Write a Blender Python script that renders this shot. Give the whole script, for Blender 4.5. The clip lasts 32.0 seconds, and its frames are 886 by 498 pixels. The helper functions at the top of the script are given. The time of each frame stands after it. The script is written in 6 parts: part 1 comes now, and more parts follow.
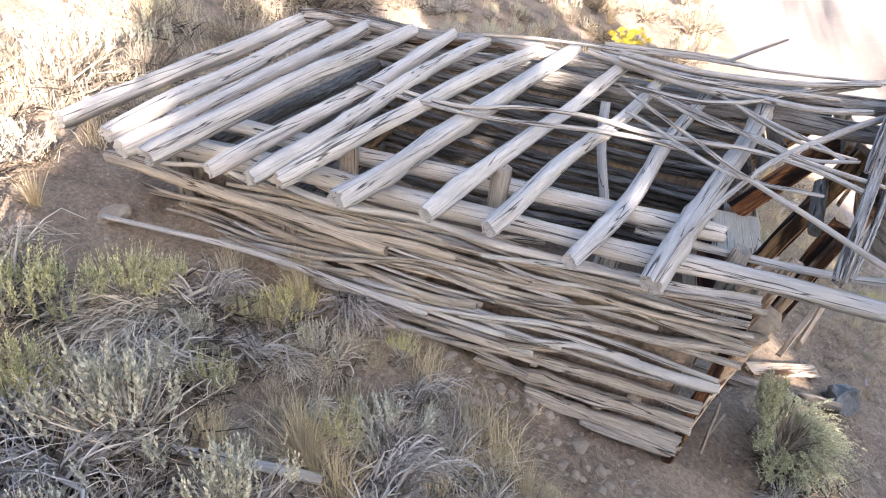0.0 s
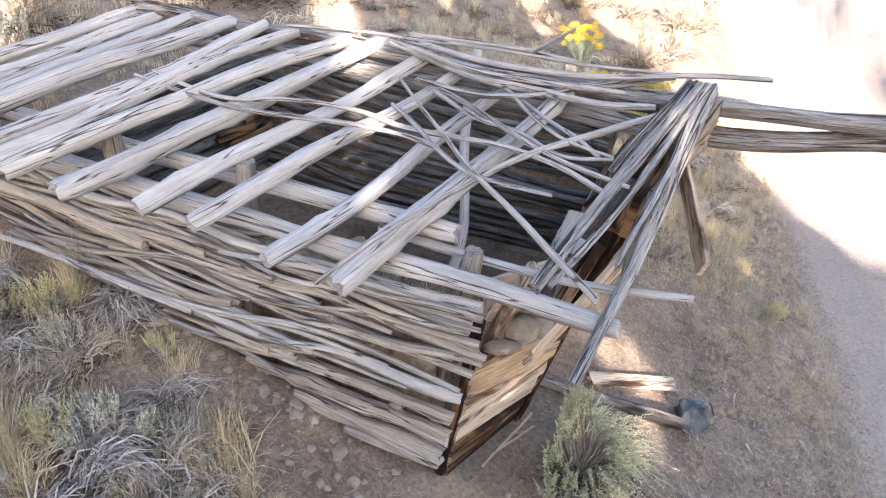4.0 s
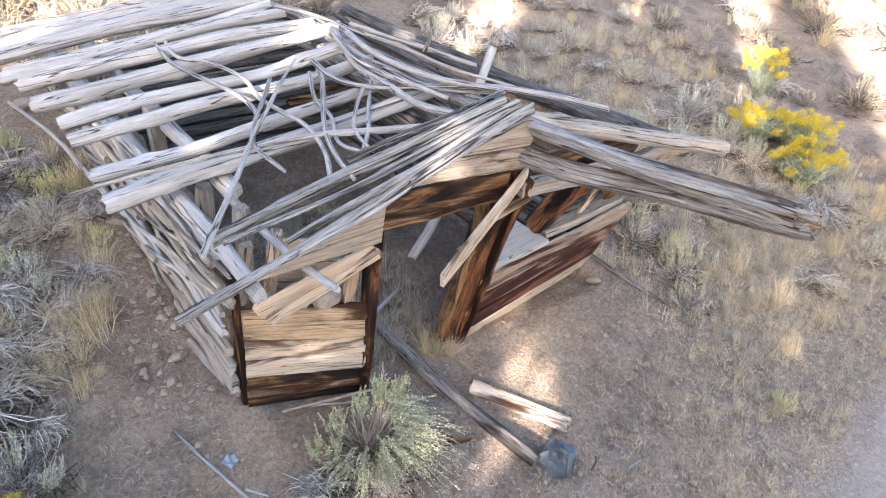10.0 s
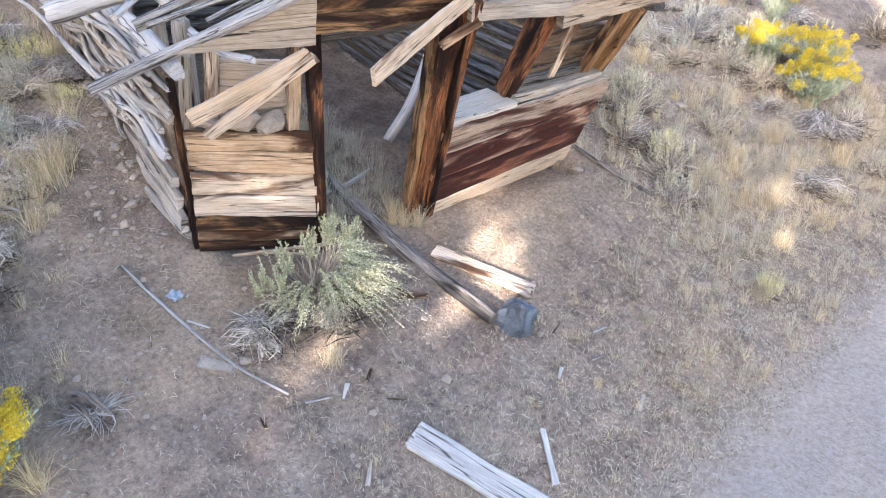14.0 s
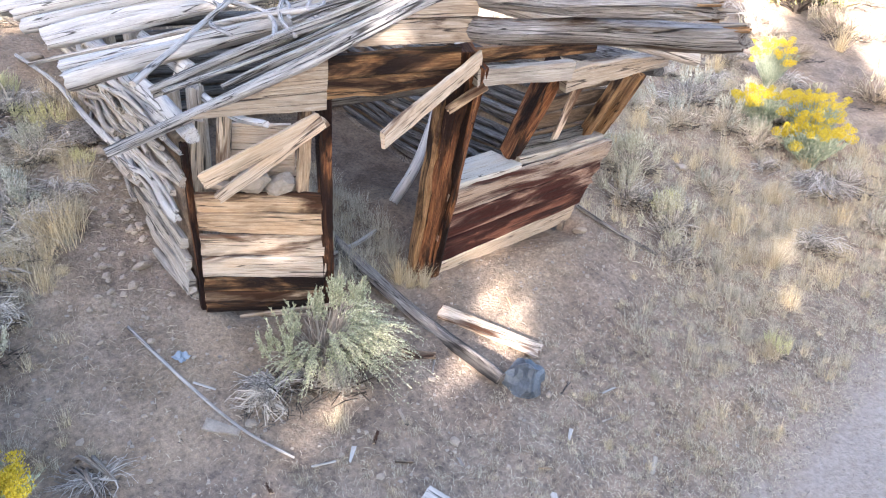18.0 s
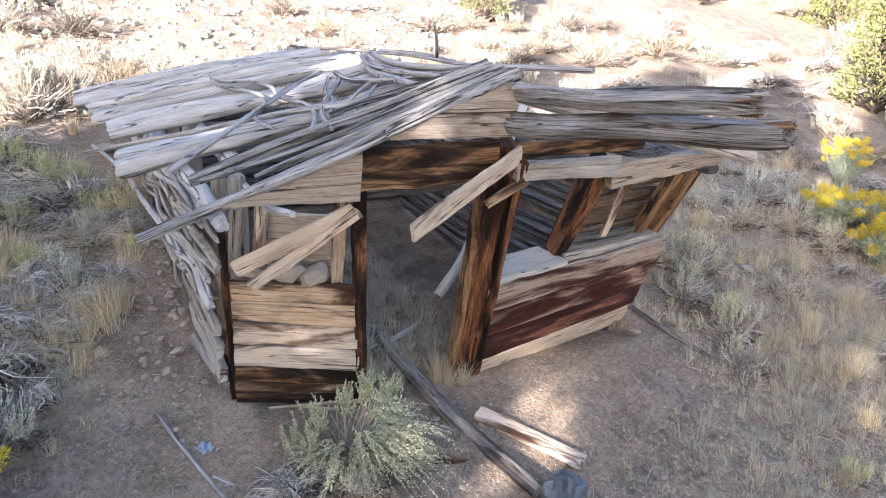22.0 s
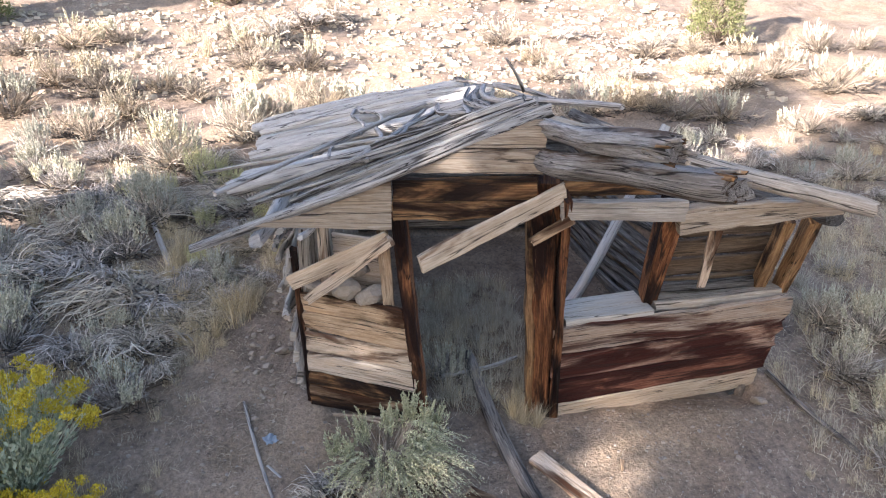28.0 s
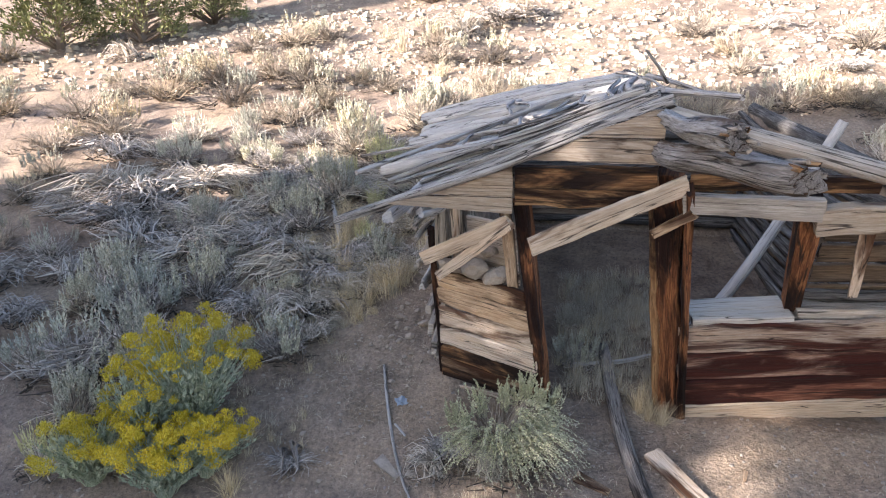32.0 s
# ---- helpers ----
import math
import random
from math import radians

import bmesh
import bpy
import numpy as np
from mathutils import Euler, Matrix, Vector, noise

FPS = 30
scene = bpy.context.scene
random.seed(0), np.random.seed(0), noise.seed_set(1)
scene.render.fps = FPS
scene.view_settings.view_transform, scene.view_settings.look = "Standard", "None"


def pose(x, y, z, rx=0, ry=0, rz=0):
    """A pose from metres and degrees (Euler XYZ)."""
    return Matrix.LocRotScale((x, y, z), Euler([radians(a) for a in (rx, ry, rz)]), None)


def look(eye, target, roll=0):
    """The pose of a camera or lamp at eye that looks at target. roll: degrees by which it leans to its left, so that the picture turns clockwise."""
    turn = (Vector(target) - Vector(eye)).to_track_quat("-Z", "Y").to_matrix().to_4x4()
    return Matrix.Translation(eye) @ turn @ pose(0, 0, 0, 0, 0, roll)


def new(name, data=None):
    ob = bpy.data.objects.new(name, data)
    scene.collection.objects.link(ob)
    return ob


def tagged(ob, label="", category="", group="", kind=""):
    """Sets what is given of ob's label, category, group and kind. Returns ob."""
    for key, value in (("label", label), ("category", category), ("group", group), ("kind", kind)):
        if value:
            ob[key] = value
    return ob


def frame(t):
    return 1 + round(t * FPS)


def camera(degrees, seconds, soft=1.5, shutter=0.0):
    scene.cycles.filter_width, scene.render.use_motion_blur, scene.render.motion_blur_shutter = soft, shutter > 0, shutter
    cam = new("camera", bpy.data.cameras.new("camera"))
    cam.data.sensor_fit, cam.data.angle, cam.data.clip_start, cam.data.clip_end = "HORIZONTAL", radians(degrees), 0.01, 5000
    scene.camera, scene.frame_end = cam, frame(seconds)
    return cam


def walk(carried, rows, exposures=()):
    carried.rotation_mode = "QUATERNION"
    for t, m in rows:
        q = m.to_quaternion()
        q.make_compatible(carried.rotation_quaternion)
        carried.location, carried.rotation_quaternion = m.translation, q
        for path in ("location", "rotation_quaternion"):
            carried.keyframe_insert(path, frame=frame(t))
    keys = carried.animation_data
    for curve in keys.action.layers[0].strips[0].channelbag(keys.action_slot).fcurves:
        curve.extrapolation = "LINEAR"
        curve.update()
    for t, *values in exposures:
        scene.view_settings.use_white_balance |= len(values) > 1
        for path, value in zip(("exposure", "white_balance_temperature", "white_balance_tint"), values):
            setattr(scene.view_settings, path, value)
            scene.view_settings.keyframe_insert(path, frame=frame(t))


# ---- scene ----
cam = camera(65.3, 32.0, soft=1.1)
PATH = [
    (0, (-3.847, 0.133, 3.402), (-2.184, 0.769, 2.49), 0.1),
    (0.5, (-3.8, 0.15, 3.424), (-2.139, 0.804, 2.522), -0.2),
    (1, (-3.739, 0.097, 3.41), (-2.083, 0.764, 2.51), -0.1),
    (1.5, (-3.634, -0.139, 3.35), (-1.97, 0.527, 2.463), -0.2),
    (2, (-3.508, -0.479, 3.298), (-1.828, 0.186, 2.441), -0.3),
    (2.5, (-3.304, -0.916, 3.383), (-1.653, -0.22, 2.495), -0.1),
    (4.5, (-2.973, -1.574, 3.287), (-1.377, -0.768, 2.39), -0.7),
    (5, (-3.035, -1.686, 3.288), (-1.472, -0.788, 2.421), -0.5),
    (5.5, (-2.994, -1.738, 3.291), (-1.536, -0.682, 2.419), -0.3),
    (6, (-2.938, -1.839, 3.291), (-1.621, -0.612, 2.42), 0.0),
    (6.5, (-2.899, -1.922, 3.268), (-1.616, -0.661, 2.395), 0.3),
    (7, (-2.729, -2.067, 3.302), (-1.454, -0.817, 2.401), 0.5),
    (7.5, (-2.603, -2.298, 3.261), (-1.335, -1.021, 2.389), 0.6),
    (8, (-2.37, -2.599, 3.277), (-1.165, -1.264, 2.402), 0.6),
    (8.5, (-2.106, -2.957, 3.276), (-0.962, -1.573, 2.395), 0.6),
    (9, (-1.816, -3.367, 3.264), (-0.695, -1.965, 2.381), 0.7),
    (9.5, (-1.469, -3.752, 3.291), (-0.379, -2.34, 2.387), 0.6),
    (10, (-1.228, -4.095, 3.318), (-0.177, -2.657, 2.408), 0.5),
    (10.5, (-0.968, -4.382, 3.369), (0.014, -2.906, 2.442), 0.4),
    (11, (-0.897, -4.569, 3.29), (0.066, -3.08, 2.364), 0.3),
    (11.5, (-0.915, -4.682, 3.031), (0.043, -3.19, 2.105), 0.3),
    (12, (-0.969, -4.737, 2.524), (-0.008, -3.237, 1.616), 0.2),
    (12.5, (-0.971, -4.747, 2.253), (-0.01, -3.245, 1.348), 0.2),
    (13, (-0.968, -4.744, 2.276), (-0.005, -3.244, 1.37), 0.1),
    (13.5, (-0.946, -4.767, 2.255), (0.014, -3.264, 1.35), -0.0),
    (15.5, (-0.936, -4.691, 2.2), (0.048, -3.145, 1.398), -0.2),
    (16, (-0.939, -4.707, 2.192), (0.057, -3.143, 1.444), -0.3),
    (16.5, (-0.952, -4.736, 2.186), (0.047, -3.166, 1.453), -0.3),
    (17, (-0.967, -4.764, 2.188), (0.03, -3.194, 1.454), -0.3),
    (17.5, (-0.993, -4.761, 2.207), (0.005, -3.191, 1.472), -0.3),
    (18, (-0.987, -4.75, 2.228), (0.011, -3.18, 1.493), -0.3),
    (18.5, (-0.912, -4.738, 2.256), (0.085, -3.169, 1.518), -0.3),
    (19, (-0.846, -4.704, 2.233), (0.159, -3.123, 1.532), -0.3),
    (19.5, (-0.842, -4.695, 2.191), (0.176, -3.094, 1.557), -0.3),
    (20, (-0.839, -4.713, 2.198), (0.191, -3.091, 1.642), -0.3),
    (20.5, (-0.89, -4.702, 2.204), (0.138, -3.057, 1.718), -0.5),
    (21, (-0.92, -4.677, 2.221), (-0.01, -2.961, 1.743), -0.4),
    (21.5, (-0.839, -4.654, 2.239), (0.032, -2.92, 1.753), -0.2),
    (22, (-0.717, -4.721, 2.199), (0.149, -2.984, 1.718), -0.2),
    (22.5, (-0.579, -4.753, 2.191), (0.248, -2.999, 1.706), -0.2),
    (23, (-0.489, -4.803, 2.165), (0.153, -2.969, 1.692), -0.3),
    (23.5, (-0.464, -4.824, 2.158), (-0.022, -2.934, 1.678), -0.1),
    (24, (-0.435, -4.83, 2.176), (-0.015, -2.935, 1.691), -0.1),
    (24.5, (-0.353, -4.802, 2.197), (0.073, -2.898, 1.759), -0.2),
    (25, (-0.253, -4.833, 2.21), (0.167, -2.921, 1.799), -0.2),
    (25.5, (-0.155, -4.851, 2.231), (0.264, -2.94, 1.814), -0.2),
    (27.5, (0.459, -5.02, 2.25), (0.659, -3.074, 1.834), -0.3),
    (28, (0.663, -5.11, 2.258), (0.793, -3.158, 1.844), -0.2),
    (28.5, (0.816, -5.141, 2.267), (0.854, -3.185, 1.847), -0.1),
    (29, (0.975, -5.16, 2.272), (0.942, -3.207, 1.843), -0.1),
    (29.5, (1.113, -5.212, 2.257), (1.059, -3.259, 1.828), 0.0),
    (30, (1.237, -5.251, 2.273), (1.162, -3.299, 1.842), 0.1),
    (30.5, (1.247, -5.27, 2.265), (1.06, -3.325, 1.838), 0.0),
    (31, (1.194, -5.276, 2.234), (0.911, -3.342, 1.811), 0.1),
    (31.5, (1.221, -5.3, 2.228), (0.837, -3.383, 1.804), 0.2),
    (32, (1.17, -5.312, 2.228), (0.735, -3.407, 1.799), 0.3),
]
EXPOSURES = [(0.0, 2.35, 6750), (6.0, 2.45, 6650), (10.0, 2.58, 6500), (12.5, 2.8, 6400), (18.0, 2.84, 6350), (20.0, 2.72, 6300), (20.9, 2.32, 6250), (22.0, 2.2, 6200), (25.5, 2.1, 6200), (28.0, 1.93, 6350), (32.0, 1.86, 6400)]
walk(cam, [(t, look(eye, target, roll)) for t, eye, target, roll in PATH], exposures=[(t, e, k, 19) for t, e, k in EXPOSURES])

# ---- light ----
SUN_AZ, SUN_EL = radians(34.8), radians(17.0)     # the way the light travels over the ground, and the sun's height
SUN_WAY = Vector((math.cos(SUN_AZ) * math.cos(SUN_EL), math.sin(SUN_AZ) * math.cos(SUN_EL), -math.sin(SUN_EL)))
world = bpy.data.worlds.new("sky")
scene.world = world
world.use_nodes = True
sky = world.node_tree.nodes.new("ShaderNodeTexSky")
sky.sky_type, sky.sun_disc = "NISHITA", False
sky.sun_elevation, sky.sun_rotation = SUN_EL, math.atan2(-SUN_WAY.x, -SUN_WAY.y)
sky.air_density, sky.dust_density = 1.0, 1.2
world.node_tree.nodes["Background"].inputs["Strength"].default_value = 0.135
world.node_tree.links.new(sky.outputs["Color"], world.node_tree.nodes["Background"].inputs["Color"])
lamp = bpy.data.lights.new("sun", "SUN")
lamp.energy, lamp.angle, lamp.color = 6.3, radians(0.6), (1.0, 0.935, 0.84)
sun = new("sun", lamp)
sun.matrix_world = look(-SUN_WAY * 40, (0, 0, 0))


# ---- materials ----
def nodes_of(name):
    m = bpy.data.materials.new(name)
    m.use_nodes = True
    t = m.node_tree
    return m, t, t.nodes["Principled BSDF"]


def add(t, kind, **values):
    n = t.nodes.new(kind)
    for key, value in values.items():
        n.inputs[key.replace("_", " ")].default_value = value
    return n


def ramp(t, source, stops):
    n = t.nodes.new("ShaderNodeValToRGB")
    e = n.color_ramp.elements
    while len(e) < len(stops):
        e.new(0.5)
    for k, (at, col) in zip(e, stops):
        k.position, k.color = at, (*col, 1.0)
    t.links.new(source, n.inputs["Fac"])
    return n.outputs["Color"]


def mix(t, fac, a, b, how="MIX"):
    n = t.nodes.new("ShaderNodeMix")
    n.data_type, n.blend_type = "RGBA", how
    for socket, value in ((n.inputs["Factor"], fac), (n.inputs[6], a), (n.inputs[7], b)):
        if hasattr(value, "links"):
            t.links.new(value, socket)
        elif isinstance(value, tuple):
            socket.default_value = (*value, 1.0)
        else:
            socket.default_value = value
    return n.outputs[2]


def maths(t, how, a, b=0.0):
    n = t.nodes.new("ShaderNodeMath")
    n.operation = how
    for socket, value in zip(n.inputs, (a, b)):
        if hasattr(value, "links"):
            t.links.new(value, socket)
        else:
            socket.default_value = value
    return n.outputs[0]


def wood(name, light, mid, dark, stain=(0.05, 0.03, 0.02), stained=0.0, depth=0.5, rough=0.85, split=1.0, warm=1.0, even=0.75):
    """Weathered timber: the grain runs along v of the UV map, in metres."""
    m, t, out = nodes_of(name)
    uv = t.nodes.new("ShaderNodeUVMap")
    rnd = t.nodes.new("ShaderNodeObjectInfo").outputs["Random"]
    off = t.nodes.new("ShaderNodeCombineXYZ")
    t.links.new(maths(t, "MULTIPLY", rnd, 37.0), off.inputs["X"])
    t.links.new(maths(t, "MULTIPLY", rnd, 91.0), off.inputs["Z"])
    t.links.new(maths(t, "MULTIPLY", rnd, 13.0), off.inputs["Y"])
    base = add(t, "ShaderNodeVectorMath")
    t.links.new(uv.outputs["UV"], base.inputs[0])
    t.links.new(off.outputs[0], base.inputs[1])

    def noise_at(su, sv, detail=4.0, rough_=0.6, dist=0.0):
        v = t.nodes.new("ShaderNodeVectorMath")
        v.operation = "MULTIPLY"
        t.links.new(base.outputs[0], v.inputs[0])
        v.inputs[1].default_value = (su, sv, 1.0)
        n = add(t, "ShaderNodeTexNoise", Scale=1.0, Detail=detail, Roughness=rough_, Distortion=dist)
        t.links.new(v.outputs[0], n.inputs["Vector"])
        return n.outputs["Fac"]

    grain = noise_at(85, 4.5, 6, 0.66, 0.6)
    fine = noise_at(300, 22.0, 3, 0.65)
    patch = noise_at(6, 1.5, 4, 0.6, 0.6)

    def lines(su, sv, wide, dist):
        n = noise_at(su, sv, 3, 0.5, dist)
        return ramp(t, maths(t, "ABSOLUTE", maths(t, "SUBTRACT", n, 0.5)), [(0.0, (1, 1, 1)), (wide * 0.45, (0.85, 0.85, 0.85)), (wide, (0, 0, 0))])
    crack = maths(t, "MAXIMUM", lines(15, 0.55, 0.008 + 0.008 * split, 0.4), maths(t, "MULTIPLY", lines(46, 1.5, 0.014, 0.45), 0.55 * split))
    soft_dark = tuple(0.22 * p + 0.78 * q for p, q in zip(dark, mid))
    col = ramp(t, grain, [(0.25, soft_dark), (0.46, mid), (0.6, light), (0.85, tuple(0.85 * p for p in light))])
    col = mix(t, 0.18, col, ramp(t, fine, [(0.33, dark), (0.58, light)]))
    col = mix(t, even, col, mix(t, 1.0, col, ramp(t, patch, [(0.28, (0.5, 0.47, 0.45)), (0.5, (1, 1, 1)), (0.75, (1.0 + 0.06 * warm, 1.0 - 0.06 * warm, 1.0 - 0.2 * warm))]), "MULTIPLY"))
    if stained:
        blot = noise_at(4.6, 0.95, 5, 0.6, 0.7)
        streak = noise_at(26, 0.9, 4, 0.6, 0.4)
        both = maths(t, "ADD", maths(t, "MULTIPLY", blot, 0.88), maths(t, "MULTIPLY", streak, 0.12))
        edge = 0.66 - 0.26 * stained
        col = mix(t, ramp(t, both, [(edge - 0.06, (0, 0, 0)), (edge - 0.02, (0.3, 0.3, 0.3)), (edge + 0.01, (0.75, 0.75, 0.75)), (edge + 0.06, (1, 1, 1))]), col,
                  ramp(t, streak, [(0.3, tuple(0.45 * c for c in stain)), (0.6, stain), (0.8, tuple(2.2 * c for c in stain))]))
    col = mix(t, 0.28, col, mix(t, 1.0, col, ramp(t, rnd, [(0.0, (0.7, 0.7, 0.72)), (0.5, (1, 1, 1)), (1.0, (1.12, 1.12 - 0.12 * warm, 1.12 - 0.26 * warm))]), "MULTIPLY"))
    col = mix(t, maths(t, "MULTIPLY", crack, 0.9), col, (0.018, 0.014, 0.011))
    t.links.new(col, out.inputs["Base Color"])
    out.inputs["Roughness"].default_value = rough
    out.inputs["Specular IOR Level"].default_value = 0.25
    h = maths(t, "SUBTRACT", maths(t, "ADD", maths(t, "MULTIPLY", grain, 0.8), maths(t, "MULTIPLY", fine, 0.35)), maths(t, "MULTIPLY", crack, 1.2))
    bump = add(t, "ShaderNodeBump", Strength=depth, Distance=0.016)
    t.links.new(h, bump.inputs["Height"])
    t.links.new(bump.outputs[0], out.inputs["Normal"])
    return m


def leafy(name, a, b, c, rough=0.7):
    """Foliage, stems, straw: three tones by piece and by plant."""
    m, t, out = nodes_of(name)
    geo = t.nodes.new("ShaderNodeNewGeometry").outputs["Random Per Island"]
    rnd = t.nodes.new("ShaderNodeObjectInfo").outputs["Random"]
    col = ramp(t, geo, [(0.0, a), (0.5, b), (1.0, c)])
    col = mix(t, 0.5, col, mix(t, 1.0, col, ramp(t, rnd, [(0.0, (0.6, 0.62, 0.66)), (0.5, (1, 1, 1)), (1.0, (1.25, 1.15, 0.9))]), "MULTIPLY"))
    t.links.new(col, out.inputs["Base Color"])
    out.inputs["Roughness"].default_value = rough
    out.inputs["Specular IOR Level"].default_value = 0.2
    return m


def stony(name, a, b, scale=9.0, rough=0.9):
    m, t, out = nodes_of(name)
    tc = t.nodes.new("ShaderNodeTexCoord").outputs["Object"]
    n1 = add(t, "ShaderNodeTexNoise", Scale=scale, Detail=5.0, Roughness=0.65)
    n2 = add(t, "ShaderNodeTexNoise", Scale=scale * 9, Detail=3.0, Roughness=0.6)
    for n in (n1, n2):
        t.links.new(tc, n.inputs["Vector"])
    isl = t.nodes.new("ShaderNodeNewGeometry").outputs["Random Per Island"]
    col = mix(t, 0.4, ramp(t, n1.outputs["Fac"], [(0.3, a), (0.7, b)]), ramp(t, n2.outputs["Fac"], [(0.3, a), (0.7, b)]))
    col = mix(t, 0.6, col, mix(t, 1.0, col, ramp(t, isl, [(0.0, (0.6, 0.58, 0.58)), (0.5, (1, 1, 1)), (1.0, (1.35, 1.25, 1.12))]), "MULTIPLY"))
    t.links.new(col, out.inputs["Base Color"])
    out.inputs["Roughness"].default_value = rough
    bump = add(t, "ShaderNodeBump", Strength=0.5, Distance=0.01)
    t.links.new(n2.outputs["Fac"], bump.inputs["Height"])
    t.links.new(bump.outputs[0], out.inputs["Normal"])
    return m


def earth(name, tone=1.0):
    m, t, out = nodes_of(name)
    tc = t.nodes.new("ShaderNodeTexCoord").outputs["Object"]

    def ns(scale, detail=5.0, r=0.6, dist=0.0):
        n = add(t, "ShaderNodeTexNoise", Scale=scale, Detail=detail, Roughness=r, Distortion=dist)
        t.links.new(tc, n.inputs["Vector"])
        return n.outputs["Fac"]
    big, med, fin, grit = ns(0.55, 5), ns(3.1, 6, 0.65, 0.5), ns(28, 4, 0.7), ns(140, 2, 0.6)
    vor = add(t, "ShaderNodeTexVoronoi", Scale=46.0)
    t.links.new(tc, vor.inputs["Vector"])
    col = ramp(t, med, [(0.3, (0.125, 0.096, 0.075)), (0.5, (0.225, 0.175, 0.138)), (0.7, (0.32, 0.255, 0.2))])
    col = mix(t, ramp(t, big, [(0.45, (0, 0, 0)), (0.65, (1, 1, 1))]), col, mix(t, 0.55, col, (0.37, 0.28, 0.19)))
    col = mix(t, 0.7, col, mix(t, 1.0, col, ramp(t, fin, [(0.3, (0.42, 0.41, 0.41)), (0.5, (1, 1, 1)), (0.72, (1.6, 1.52, 1.4))]), "MULTIPLY"))
    col = mix(t, 0.5, col, mix(t, 1.0, col, ramp(t, grit, [(0.3, (0.6, 0.6, 0.6)), (0.7, (1.35, 1.32, 1.3))]), "MULTIPLY"))
    xyz = t.nodes.new("ShaderNodeSeparateXYZ")
    t.links.new(tc, xyz.inputs[0])
    off = maths(t, "SUBTRACT", xyz.outputs["Y"], maths(t, "MULTIPLY", xyz.outputs["X"], 0.17))
    off = maths(t, "ADD", off, maths(t, "MULTIPLY", maths(t, "SUBTRACT", med, 0.5), 1.3))
    packed = ramp(t, maths(t, "ADD", maths(t, "MULTIPLY", off, 0.2), 1.1), [(0.42, (1, 1, 1)), (0.5, (0, 0, 0))])
    col = mix(t, maths(t, "MULTIPLY", packed, 0.8), col, ramp(t, fin, [(0.3, (0.3, 0.245, 0.205)), (0.7, (0.44, 0.375, 0.325))]))
    # a tone below 1 puts the cabin's inner shade into the earth colour
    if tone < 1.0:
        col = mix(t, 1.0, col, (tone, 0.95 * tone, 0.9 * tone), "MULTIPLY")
    t.links.new(col, out.inputs["Base Color"])
    out.inputs["Roughness"].default_value = 0.95
    out.inputs["Specular IOR Level"].default_value = 0.15
    h = maths(t, "ADD", maths(t, "MULTIPLY", fin, 1.0), maths(t, "ADD", maths(t, "MULTIPLY", grit, 0.3), maths(t, "MULTIPLY", vor.outputs["Distance"], 0.4)))
    bump = add(t, "ShaderNodeBump", Strength=0.55, Distance=0.03)
    t.links.new(h, bump.inputs["Height"])
    t.links.new(bump.outputs[0], out.inputs["Normal"])
    return m


GREY = wood("silver_grey_timber", (0.58, 0.558, 0.53), (0.455, 0.434, 0.41), (0.2, 0.184, 0.17), depth=0.55, split=0.35, warm=0.3, even=0.5)
RIDGE = wood("dark_split_timber", (0.5, 0.47, 0.44), (0.31, 0.285, 0.265), (0.07, 0.06, 0.052), (0.09, 0.045, 0.02), 0.25, depth=1.0, warm=0.4, split=1.0)
GREYTAN = wood("grey_tan_timber", (0.52, 0.468, 0.405), (0.36, 0.317, 0.268), (0.14, 0.114, 0.092), depth=0.65, split=0.6, warm=0.7, even=0.6)
CRACKED = wood("cracked_grey_timber", (0.52, 0.497, 0.468), (0.32, 0.3, 0.28), (0.07, 0.062, 0.056), depth=0.9, split=2.2, warm=0.3)
HONEY = wood("honey_brown_post", (0.5, 0.31, 0.155), (0.28, 0.15, 0.07), (0.08, 0.037, 0.018), (0.03, 0.013, 0.008), 0.45, depth=0.8, split=0.6)
# grey timber for inside the cabin, its shade mixed into the base colours
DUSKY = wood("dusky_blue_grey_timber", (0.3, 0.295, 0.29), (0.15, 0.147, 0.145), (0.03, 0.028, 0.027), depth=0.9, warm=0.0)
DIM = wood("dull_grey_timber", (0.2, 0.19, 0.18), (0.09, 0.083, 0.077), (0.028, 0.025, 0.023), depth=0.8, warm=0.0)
TAN = wood("tan_board", (0.65, 0.5, 0.35), (0.47, 0.325, 0.205), (0.19, 0.105, 0.055), (0.06, 0.026, 0.013), 0.62, depth=0.6, split=0.4)
PALE = wood("pale_board", (0.74, 0.635, 0.52), (0.58, 0.465, 0.355), (0.29, 0.195, 0.125), (0.11, 0.05, 0.025), 0.36, split=0.4)
CLEAN = wood("clean_pale_board", (0.68, 0.565, 0.435), (0.54, 0.415, 0.3), (0.3, 0.21, 0.14), (0.16, 0.09, 0.05), 0.08, split=0.4, warm=0.6)
BURNT = wood("dark_stained_board", (0.48, 0.28, 0.13), (0.27, 0.13, 0.056), (0.065, 0.03, 0.018), (0.022, 0.011, 0.008), 0.62, depth=0.7)
RED = wood("red_brown_board", (0.56, 0.41, 0.31), (0.32, 0.17, 0.115), (0.09, 0.033, 0.022), (0.06, 0.014, 0.009), 0.55, split=0.4)
DEEPRED = wood("deep_red_board", (0.34, 0.16, 0.1), (0.15, 0.05, 0.03), (0.06, 0.018, 0.012), (0.04, 0.009, 0.006), 0.75, split=0.4)
POST = wood("rusty_brown_post", (0.42, 0.19, 0.08), (0.16, 0.056, 0.025), (0.035, 0.014, 0.009), (0.018, 0.007, 0.005), 0.68, depth=0.9, split=0.6)
